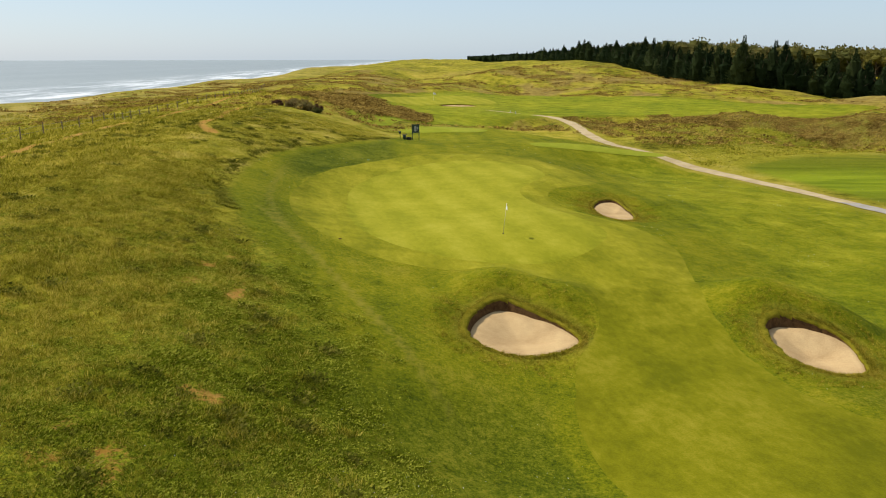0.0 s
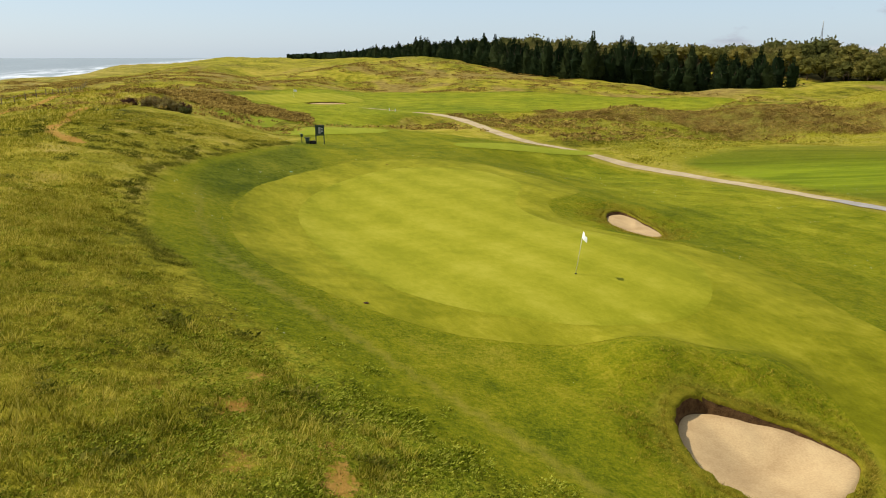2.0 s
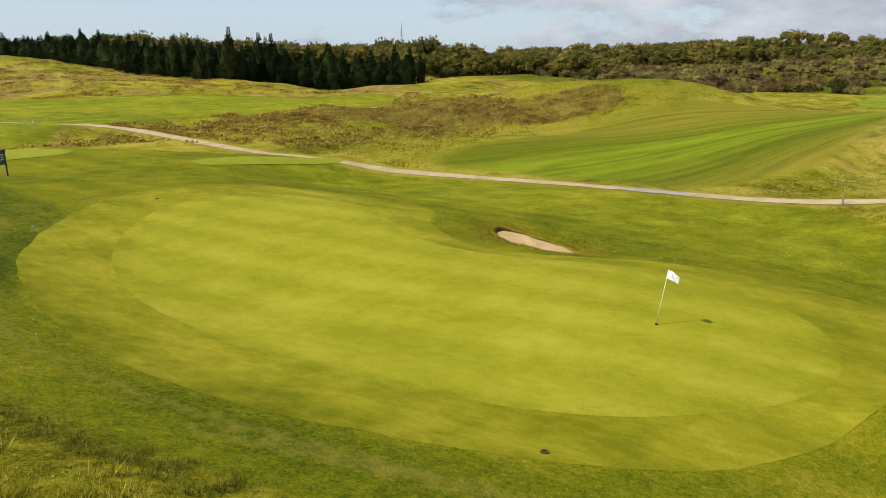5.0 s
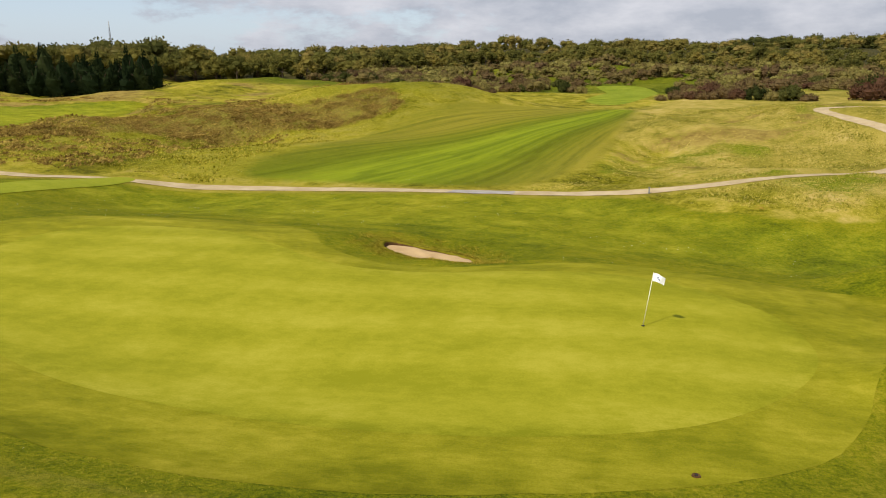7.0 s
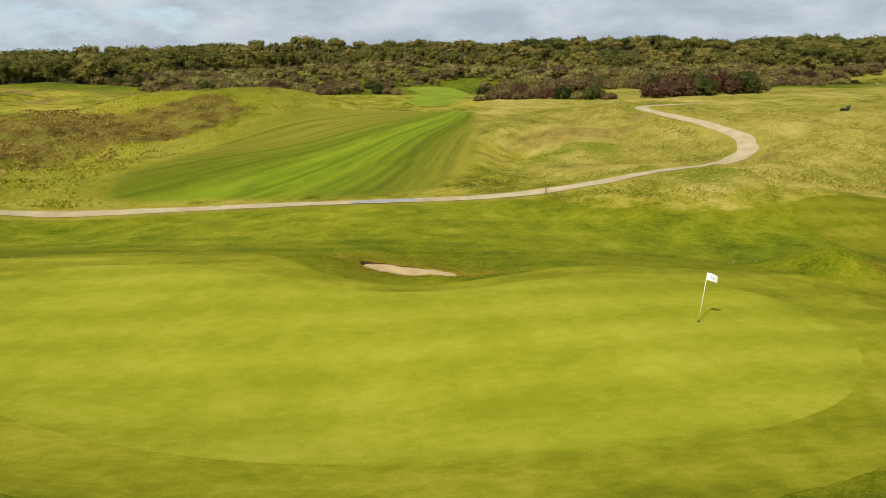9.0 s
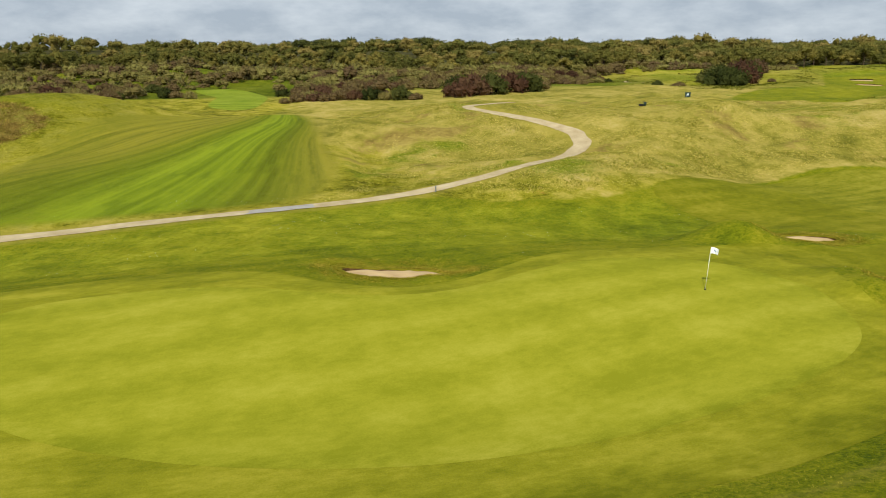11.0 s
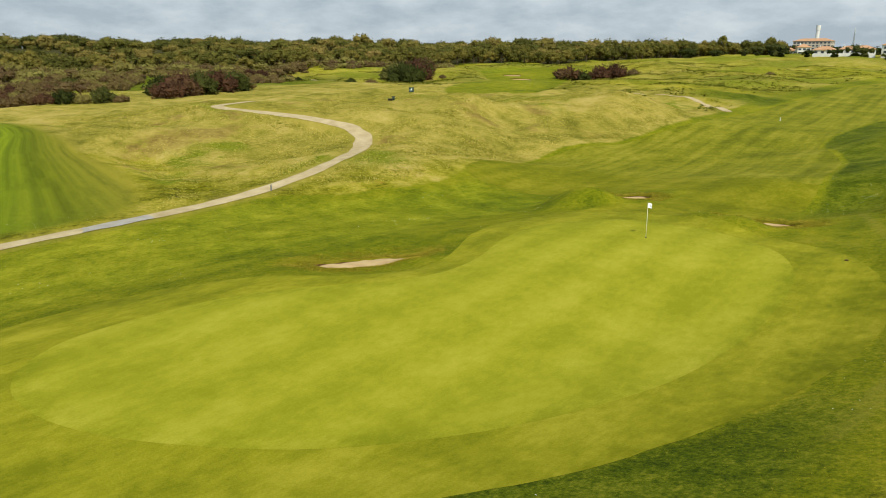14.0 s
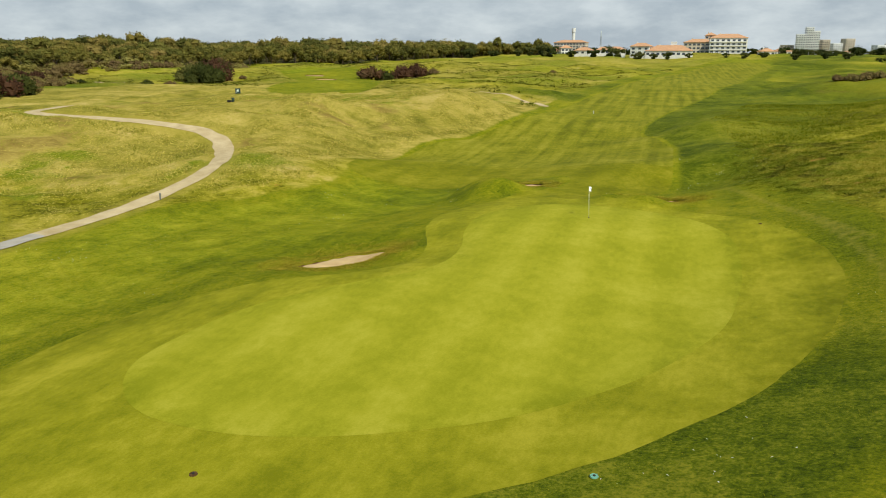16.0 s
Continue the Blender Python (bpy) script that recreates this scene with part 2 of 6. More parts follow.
# raised banks behind the bunkers
mound(3.4, 36.9, 1.4, 0.60)
mound(6.6, 35.4, 1.3, 0.45)
mound(0.4, 34.0, 1.2, 0.25)
mound(16.4, 35.0, 1.5, 0.72)
mound(19.8, 34.0, 1.4, 0.62)
mound(14.2, 32.0, 1.0, 0.30)
mound(12.5, 58.4, 1.1, 0.52)
mound(13.2, 60.8, 0.9, 0.25)
mound(13.0, 56.0, 1.1, 0.22)
mound(3.8, 37.3, 1.6, 0.42)
mound(6.6, 35.8, 1.3, 0.30)
mound(17.9, 36.2, 1.9, 1.08)
mound(21.2, 34.0, 1.4, 0.45)
mound(9.5, 8, 4.5, -1.0)
mound(-2, -119, 13, 1.7)
mound(-16, -126, 16, 1.6)
mound(15.4, 65.0, 1.5, 0.15)
mound(18.4, 63.0, 1.4, 0.25)
mound(160, -153, 20, -1.8)
mound(60, -560, 120, 3.6)
mound(170, -800, 260, 6.8)
mound(-60, -900, 260, 5.2)
mound(170, 420, 70, 2)


def lattice(x, y, seed):
    """Smooth value noise, 0 to 1, one cell a unit."""
    xi, yi = np.floor(x).astype(np.int64), np.floor(y).astype(np.int64)
    u, v = x - xi, y - yi
    u, v = u * u * (3 - 2 * u), v * v * (3 - 2 * v)

    def h(a, b):
        k = (a * 374761393 + b * 668265263 + seed * 974634777) & 0x7FFFFFFF
        k = ((k ^ (k >> 13)) * 1274126177) & 0x7FFFFFFF
        return ((k ^ (k >> 16)) & 0xFFFF) / 65535.0

    return (h(xi, yi) * (1 - u) + h(xi + 1, yi) * u) * (1 - v) + (h(xi, yi + 1) * (1 - u) + h(xi + 1, yi + 1) * u) * v


def spline(points, closed=True, n=8):
    """A Catmull-Rom curve through plan points."""
    p = np.array(points, float)
    k = len(p)
    out = []
    for i in range(k if closed else k - 1):
        a, b, c, d = (p[(i + j) % k] if closed else p[min(max(i + j, 0), k - 1)] for j in (-1, 0, 1, 2))
        for s in np.arange(n) / n:
            out.append(0.5 * (2 * b + (c - a) * s + (2 * a - 5 * b + 4 * c - d) * s * s + (3 * b - a - 3 * c + d) * s ** 3))
    if not closed:
        out.append(p[-1])
    return np.array(out)


def line_distance(x, y, line, closed):
    a = line if closed else line[:-1]
    b = np.roll(line, -1, 0) if closed else line[1:]
    best = np.full(x.shape, 1e18)
    inside = np.zeros(x.shape, bool)
    for (ax, ay), (bx, by) in zip(a, b):
        dx, dy = bx - ax, by - ay
        s = np.clip(((x - ax) * dx + (y - ay) * dy) / (dx * dx + dy * dy + 1e-12), 0, 1)
        best = np.minimum(best, (x - ax - s * dx) ** 2 + (y - ay - s * dy) ** 2)
        if closed:
            cross = (ay > y) != (by > y)
            if abs(dy) > 1e-12:
                inside ^= cross & (x < ax + (y - ay) * dx / dy)
    d = np.sqrt(best)
    return np.where(inside, -d, d) if closed else d


def area_distance(x, y, outline):
    """Signed distance to a closed outline, minus inside; far off it is only a bound."""
    lo, hi = outline.min(0) - 12, outline.max(0) + 12
    near = (x > lo[0]) & (x < hi[0]) & (y > lo[1]) & (y < hi[1])
    d = np.full(x.shape, 12.0)
    d[near] = line_distance(x[near], y[near], outline, True)
    return d


GREEN = spline([(11.9, 48), (10.5, 44), (8.2, 41.2), (4.8, 40.2), (1.2, 41.2), (-2.5, 43.8), (-5, 48), (-6.3, 53), (-7, 58), (-7.2, 63), (-6.2, 68), (-4.6, 71.8), (-2.4, 75.2),
                (1.0, 78.4), (4.4, 79.8), (7.6, 79.6), (10.4, 77.4), (11.3, 74), (11.2, 70.5), (9.4, 66.3), (7.9, 63), (7.7, 60), (8.7, 56.6), (10.6, 52.8)])
FAIRWAY = spline([(3.5, 38.4), (-1.5, 39.8), (-4.2, 41.4), (-6.7, 44), (-9.2, 48.5), (-10.7, 53), (-11.3, 58.5), (-10.9, 64), (-9.9, 69), (-8.2, 73), (-5.6, 77.4), (-1.5, 82), (3.5, 84.6), (9.5, 85.2),
                  (14.5, 81.5), (16.8, 76), (16.6, 71), (14.5, 67.2), (11.2, 64.4), (10.0, 61.2), (10.4, 58.2), (12.0, 55.2), (14.4, 51.5), (16.0, 46), (14.8, 39), (13.7, 33), (13.7, 28.6), (14.4, 25), (17, 23.2),
                  (24, 27.6), (31, 30), (38, 30), (42.5, 24), (44, 14), (44.5, 0), (42.5, -26), (47, -60), (56, -110), (66, -180), (80, -300), (86, -420), (56, -420), (48, -300), (38, -200), (29, -110), (25.3, -57), (23.0, -34), (20.9, -21), (19.2, -15.6),
                  (16.4, -10.6), (12.8, -4.6), (10.6, 0.4), (8.8, 7.5), (7.0, 14.5), (5.7, 20), (5.3, 24), (6.2, 28.7), (7.7, 31.8), (8.2, 33.8), (7.6, 36.2)], n=6)
MOWN = spline([(-5, 96), (-8, 87), (-13.6, 75), (-15.8, 64), (-15.2, 54), (-12.6, 45.5), (-9.8, 39.3), (-7.0, 34.5), (-4.2, 28), (-2.2, 22), (0.0, 15.8), (2.6, 7), (7, -8), (12, -22), (16, -42), (22, -110), (40, -300), (50, -450),
               (92, -450), (88, -300), (72, -170), (60, -100), (50, -50), (44, -22), (46, 0), (45, 14), (41, 26), (36.5, 36), (38, 46), (43, 54), (40, 70), (36, 86), (29, 100), (20, 112), (6, 122), (-3, 112)], n=6)
STRIPED = spline([(40, 93), (41.5, 80), (45, 64), (56, 58.5), (70, 57.5), (84, 58), (99, 58.5), (112, 60), (118, 66), (108, 78), (100, 88), (90, 94), (76, 97.5), (62, 96.5), (48, 97)])
STRIPE_LINE = spline([(30, 85), (41, 81), (54.4, 76.5), (74.5, 70.7), (94.7, 64.9), (113, 63.5), (130, 63.5)], closed=False)
FAR_FAIRWAY = spline([(152, 70), (180, 66), (205, 68), (222, 76), (218, 88), (190, 80), (160, 80)])
NORTH_FAIRWAY = spline([(-6, 128), (-12, 150), (-16, 172), (-10, 200), (0, 226), (30, 232), (70, 215), (100, 190), (108, 172), (90, 160), (60, 150), (36, 156), (20, 150), (10, 134)])
INLAND_FAIRWAY = spline([(98, -22), (124, -44), (150, -84), (174, -108), (202, -132), (222, -152), (216, -180), (190, -168), (164, -142), (138, -112), (112, -76), (94, -44)])
BROWN = spline([(30, 147), (44, 141), (56, 133), (60, 128), (67, 117), (77, 106.5), (87, 98), (93, 99), (96, 106), (88, 116), (80, 127), (68, 135), (56, 142), (44, 147), (32, 151)])
PATH_LINE = spline([(12, 163), (21, 161), (25.5, 156), (27.4, 140), (26.2, 120), (27.0, 109), (31.2, 101.5), (34.6, 94), (37, 88), (38.9, 79.8), (40.7, 70), (42.3, 63.5), (44.1, 56), (45.5, 49), (47.1, 43.2), (50.3, 38), (55.4, 32.8),
                    (60.4, 28.4), (63.2, 26.2), (66.4, 25.2), (70, 25.3), (78.5, 28.3), (84.5, 30.7), (91, 32.9), (95.2, 33), (97.0, 30.8), (98.5, 27.5), (104, 22)], closed=False)
FAR_PATHS = [spline([(78, -52), (68.3, -54.8), (61.2, -55), (54, -51), (48.7, -46.9)], closed=False), spline([(170, -60), (200, -70), (235, -70), (260, -88)], closed=False), spline([(130, -300), (150, -270), (165, -240)], closed=False)]
TRAILS = [spline([(-33, 40), (-33.4, 56), (-34.2, 62.5), (-33.8, 68), (-35, 82.5), (-37, 98.6), (-37.8, 115.5), (-37, 125), (-38, 140)], closed=False), spline([(-22, 73), (-25.3, 80), (-26.4, 90), (-28, 99.4), (-28.5, 111)], closed=False)]
TEES = [spline([(-14, 120), (-8, 118.5), (-4.5, 131), (-6, 136), (-11, 136), (-15, 128)]), spline([(-6, 111), (5, 112), (9, 116), (7, 121), (-1, 121), (-6, 117)]), spline([(14.5, 96.6), (24, 97.6), (32.5, 99.8), (31.0, 102.4), (22, 101.6), (14.5, 100.2)])]
FAR_GREEN = spline([(-12, 172), (-9, 190), (0, 206), (12, 208), (17, 196), (15, 183), (4, 178), (-4, 172)])
BUNKERS = {
    "near": (spline([(1.5, 31.2), (1.9, 33.4), (3.2, 34.9), (4.9, 34.1), (6.3, 32.9), (6.9, 31.4), (5.8, 30.3), (4.1, 29.6), (2.5, 29.9)]), (-0.75, 0.66), -1.74),
    "south": (spline([(15.6, 31.6), (16.5, 32.9), (18.2, 32.7), (19.5, 31.6), (19.2, 29.6), (18.4, 28.0), (16.7, 27.5), (15.5, 28.8)]), (-0.85, 0.5), -1.98),
    "green side": (spline([(14.1, 56.6), (15.2, 56.8), (16.5, 57.6), (17.1, 59.2), (16.8, 61.2), (16.2, 62.9), (14.9, 62.6), (13.9, 60.8), (13.8, 58.4)]), (0.4, 0.9), -1.52),
    "north": (spline([(2.0, 174.5), (5, 178), (10, 177), (11, 174), (8, 171.5), (4, 171.5)]), (-0.2, 0.98), None),
    "far one": (spline([(262, -238), (268, -232), (274, -236), (270, -243)]), (0.2, -0.98), None),
    "far two": (spline([(172, -128), (178, -124), (183, -128), (178, -133)]), (0.2, -0.98), None),
    "far three": (spline([(188, -140), (194, -136), (199, -141), (193, -145)]), (0.2, -0.98), None),
}
for xy in ((-9.8, 127, 5, 0.9), (1, 116.5, 4.5, 0.7)):
    mound(*xy)


def land(x, y):
    """Height of the ground, without hummocks."""
    z = -6.5 + 6.5 * smooth(-138, -98, x) + 3.0 * smooth(-75, -28, x) * (1 - smooth(-24, -2, x)) - 1.2 * smooth(8, 26, x) * (1 - smooth(40, 80, x))
    for mx, my, spread, height in MOUNDS:
        z = z + height * np.exp(-((x - mx) ** 2 + (y - my) ** 2) / (2 * spread * spread))
    return z


def wild(x, y):
    """1 where the dunes are unmown, 0 on kept turf."""
    d = np.minimum.reduce([area_distance(x, y, MOWN), area_distance(x, y, STRIPED), area_distance(x, y, FAIRWAY), area_distance(x, y, FAR_FAIRWAY), area_distance(x, y, NORTH_FAIRWAY), area_distance(x, y, INLAND_FAIRWAY)])
    d = np.minimum(d, (line_distance(x, y, PATH_LINE, False) - 1.15) * 2.2)
    return smooth(-0.2, 3.0, d)


def ground_height(x, y, w=None):
    x, y = np.asarray(x, float), np.asarray(y, float)
    w = wild(x, y) if w is None else w
    hum = (lattice(x / 5.0, y / 5.0, 3) - 0.5) * 0.35 + (lattice(x / 1.7, y / 1.7, 5) - 0.5) * 0.20
    far = np.maximum(smooth(90, 260, np.hypot(x - 20, y - 50)), 0.55 * smooth(118, 150, y)) * (0.35 + 0.65 * smooth(-70, -10, x))
    hum = hum + far * ((lattice(x / 34.0, y / 34.0, 9) - 0.5) * 4.2 + (lattice(x / 13.0, y / 13.0, 12) - 0.5) * 2.0)
    east = smooth(44, 54, x) * smooth(160, 120, x) * smooth(-110, -80, y) * smooth(66, 56, y)
    hum = hum + east * ((lattice(x / 9.0, y / 9.0, 17) - 0.5) * 1.5 + (lattice(x / 3.4, y / 3.4, 18) - 0.5) * 0.6)
    crest = 1.2 * np.exp(-((x + 92 + 6 * (lattice(y / 40.0, y * 0, 2) - 0.5)) / 11.0) ** 2) * (0.1 + lattice(y / 9.0, x * 0, 8))
    return land(x, y) + w * hum * (x > -170) + crest


def axis(core_lo, core_hi, step, lo, hi, grow=1.045):
    a = list(np.arange(core_lo, core_hi + 1e-6, step))
    d = step
    while a[-1] < hi:
        d *= grow
        a.append(a[-1] + d)
    d = step
    b = [core_lo]
    while b[-1] > lo:
        d *= grow
        b.append(b[-1] - d)
    return np.array(b[:0:-1] + a)


XS, YS = axis(-34, 100, 0.5, -4300, 4300), axis(-26, 112, 0.5, -4300, 4300)
GX, GY = np.meshgrid(XS, YS)
GW = wild(GX, GY)
GZ = ground_height(GX, GY, GW)
BUNKER_D = np.minimum.reduce([area_distance(GX, GY, o) for o, _, _ in BUNKERS.values()])


def clipped_mesh(name, s, lift, attrs=()):
    """The part of the ground grid where s is below zero, cut along s = 0, as a mesh."""
    ny, nx = s.shape
    neg = s < 0
    cnt = neg[:-1, :-1].astype(int) + neg[1:, :-1] + neg[:-1, 1:] + neg[1:, 1:]
    used = np.zeros(s.shape, bool)
    for dj in (0, 1):
        for di in (0, 1):
            used[dj:ny - 1 + dj, di:nx - 1 + di] |= cnt > 0
    used &= neg
    ids = np.full(s.shape, -1, np.int64)
    ids[used] = np.arange(used.sum())
    co = np.stack([GX[used], GY[used], GZ[used] + lift], 1)
    values = [[*a[used]] for a in attrs]
    j, i = np.nonzero(cnt == 4)
    quads = np.stack([ids[j, i], ids[j, i + 1], ids[j + 1, i + 1], ids[j + 1, i]], 1)
    extra, faces, cuts = [], [], {}
    base = len(co)
    for j, i in zip(*np.nonzero((cnt > 0) & (cnt < 4))):
        ring = ((j, i), (j, i + 1), (j + 1, i + 1), (j + 1, i))
        poly = []
        for a, b in zip(ring, ring[1:] + ring[:1]):
            sa, sb = s[a], s[b]
            if sa < 0:
                poly.append(int(ids[a]))
            if (sa < 0) != (sb < 0):
                key = (a, b) if a < b else (b, a)
                if key not in cuts:
                    k = sa / (sa - sb)
                    cuts[key] = base + len(extra)
                    extra.append([u[a] + (u[b] - u[a]) * k for u in (GX, GY, GZ)])
                    extra[-1][2] += lift
                    for v, u in zip(values, attrs):
                        v.append(u[a] + (u[b] - u[a]) * k)
                poly.append(cuts[key])
        if len(poly) >= 3:
            faces.append(poly)
    me = bpy.data.meshes.new(name)
    allco = np.concatenate([co, np.array(extra)]) if extra else co
    me.from_pydata(allco.tolist(), [], quads.tolist() + faces)
    me.polygons.foreach_set("use_smooth", [True] * len(me.polygons))
    return me, values


def sheet(name, s, lift, material, label, category, collar=None):
    me, values = clipped_mesh(name, s, lift, () if collar is None else (collar,))
    for v in values:
        me.attributes.new("collar", "FLOAT", "POINT").data.foreach_set("value", np.array(v, np.float32))
    me.materials.append(material)
    return tagged(new(name, me), label, category, kind="structure")


def ground_material():
    k = Mat("dune_grass", 0.92, 0.04)
    big, mid, small, grain = k.noise(0.045, 4, 0.6), k.noise(0.35, 5, 0.65), k.noise(2.2, 5, 0.7), k.noise(13.0, 5, 0.75)
    f = k.math("ADD", k.math("MULTIPLY", big, 0.32), k.math("ADD", k.math("MULTIPLY", mid, 0.30), k.math("ADD", k.math("MULTIPLY", small, 0.18), k.math("MULTIPLY", grain, 0.20))))
    brown = k.ramp(k.math("ADD", k.math("MULTIPLY", small, 0.5), k.math("MULTIPLY", mid, 0.5)), (0.36, (0.095, 0.065, 0.018)), (0.45, (0.180, 0.122, 0.028)), (0.55, (0.270, 0.200, 0.044)), (0.66, (0.36, 0.28, 0.075)))
    lanes = k.noise(0.55, 4, 0.6, (1.0, 0.07, 1.0), radians(8))
    tuft = k.noise(6.0, 5, 0.75)
    g = k.math("ADD", k.math("MULTIPLY", k.math("ADD", big, mid), 0.19), k.math("ADD", k.math("MULTIPLY", small, 0.16), k.math("ADD", k.math("MULTIPLY", tuft, 0.24), k.math("MULTIPLY", grain, 0.22))))
    dry = k.ramp(k.math("ADD", k.math("MULTIPLY", f, 0.6), k.math("MULTIPLY", g, 0.4)), (0.42, (0.115, 0.108, 0.012)), (0.475, (0.225, 0.192, 0.026)), (0.53, (0.345, 0.272, 0.058)), (0.60, (0.46, 0.345, 0.120)))
    rough = k.ramp(k.math("ADD", k.math("MULTIPLY", f, 0.5), k.math("MULTIPLY", g, 0.5)), (0.43, (0.050, 0.050, 0.003)), (0.475, (0.166, 0.154, 0.007)), (0.525, (0.296, 0.258, 0.020)), (0.59, (0.44, 0.33, 0.058)))
    mown = k.ramp(k.math("ADD", k.math("MULTIPLY", g, 0.91), k.math("MULTIPLY", lanes, 0.09)), (0.43, (0.060, 0.084, 0.003)), (0.48, (0.130, 0.143, 0.004)), (0.52, (0.190, 0.188, 0.006)), (0.58, (0.30, 0.25, 0.018)))
    streaks = k.noise(0.5, 4, 0.65, (1.0, 0.05, 1.0), radians(-112))
    lush_lit = k.ramp(k.math("ADD", k.math("MULTIPLY", g, 0.80), k.math("MULTIPLY", streaks, 0.20)), (0.43, (0.080, 0.118, 0.004)), (0.5, (0.200, 0.228, 0.008)), (0.57, (0.35, 0.325, 0.024)))
    leaf = k.ramp(k.math("ADD", k.math("MULTIPLY", tuft, 0.5), k.math("MULTIPLY", grain, 0.5)), (0.42, (0.045, 0.062, 0.003)), (0.5, (0.138, 0.164, 0.006)), (0.58, (0.27, 0.265, 0.018)))
    sand = k.ramp(f, (0.42, (0.27, 0.135, 0.018)), (0.58, (0.43, 0.25, 0.060)))
    wob = k.math("MULTIPLY", k.math("SUBTRACT", mid, 0.5), 1.6)
    c = k.mix(k.step(k.math("ADD", k.attr("dry"), k.math("SUBTRACT", mid, 0.5)), 0.25, 0.75), rough, dry)
    c = k.mix(k.step(k.math("ADD", k.attr("leafy"), k.math("MULTIPLY", k.math("SUBTRACT", small, 0.5), 1.6)), 0.35, 0.75), c, leaf)
    c = k.mix(k.step(k.math("ADD", k.attr("brown"), k.math("MULTIPLY", k.math("SUBTRACT", small, 0.5), 2.0)), 0.35, 0.8), c, brown)
    c = k.mix(k.step(k.math("ADD", k.attr("mown"), wob), 0.5, -0.5), c, mown)
    c = k.mix(k.step(k.math("ADD", k.attr("worn"), k.math("MULTIPLY", k.math("SUBTRACT", small, 0.5), 0.9)), 0.25, 0.95, 0.0, 0.6), c, (0.27, 0.22, 0.034))
    across = k.attr("lane")
    bands = k.n.new("ShaderNodeTexNoise")
    bands.noise_dimensions = "2D"
    bands.inputs["Scale"].default_value, bands.inputs["Detail"].default_value, bands.inputs["Roughness"].default_value = 1.0, 4.0, 0.62
    both = k.n.new("ShaderNodeCombineXYZ")
    k.l.new(k.math("MULTIPLY", across, 10.0), both.inputs[0])
    k.l.new(k.math("MULTIPLY", big, 3.0), both.inputs[1])
    k.l.new(both.outputs[0], bands.inputs["Vector"])
    hill = k.ramp(k.math("ADD", k.math("MULTIPLY", across, 0.333), k.math("ADD", 0.40, k.math("MULTIPLY", small, 0.2))), (0.08, (0.25, 0.20, 0.030)), (0.20, (0.19, 0.175, 0.016)), (0.32, (0.128, 0.143, 0.007)), (0.44, (0.160, 0.202, 0.008)), (0.57, (0.168, 0.212, 0.009)), (0.68, (0.125, 0.150, 0.006)), (0.80, (0.158, 0.166, 0.009)), (0.95, (0.20, 0.182, 0.016)))
    hill = k.mix(1.0, hill, k.ramp(k.math("ADD", k.math("MULTIPLY", bands.outputs["Fac"], 0.7), k.math("MULTIPLY", grain, 0.3)), (0.36, (0.66, 0.69, 0.66)), (0.5, (0.97, 0.97, 0.97)), (0.64, (1.24, 1.18, 1.2))), "MULTIPLY")
    c = k.mix(k.step(k.math("ADD", k.attr("strip"), k.math("MULTIPLY", k.math("SUBTRACT", mid, 0.5), 0.5)), 0.15, 0.75), c, hill)
    c = k.mix(k.step(k.math("ADD", k.attr("lush_lit"), k.math("MULTIPLY", k.math("SUBTRACT", mid, 0.5), 0.8)), 0.2, 0.8), c, lush_lit)
    deep = k.ramp(g, (0.435, (0.028, 0.044, 0.002)), (0.5, (0.086, 0.108, 0.004)), (0.565, (0.20, 0.19, 0.014)))
    c = k.mix(k.step(k.math("ADD", k.attr("deep"), k.math("MULTIPLY", k.math("SUBTRACT", mid, 0.5), 1.2)), 0.25, 0.95), c, deep)
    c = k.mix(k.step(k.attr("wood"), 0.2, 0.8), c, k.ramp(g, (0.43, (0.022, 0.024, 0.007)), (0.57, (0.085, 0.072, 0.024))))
    c = k.mix(k.step(k.math("ADD", k.attr("sandy"), k.math("MULTIPLY", k.math("SUBTRACT", k.noise(5.0, 5, 0.75), 0.5), 2.2)), 0.40, 0.85), c, sand)
    k.bump(k.math("ADD", k.math("MULTIPLY", small, 0.9), k.math("ADD", k.math("MULTIPLY", tuft, 0.5), k.math("MULTIPLY", grain, 0.4))), 0.8, 0.13)
    return k.color(c)


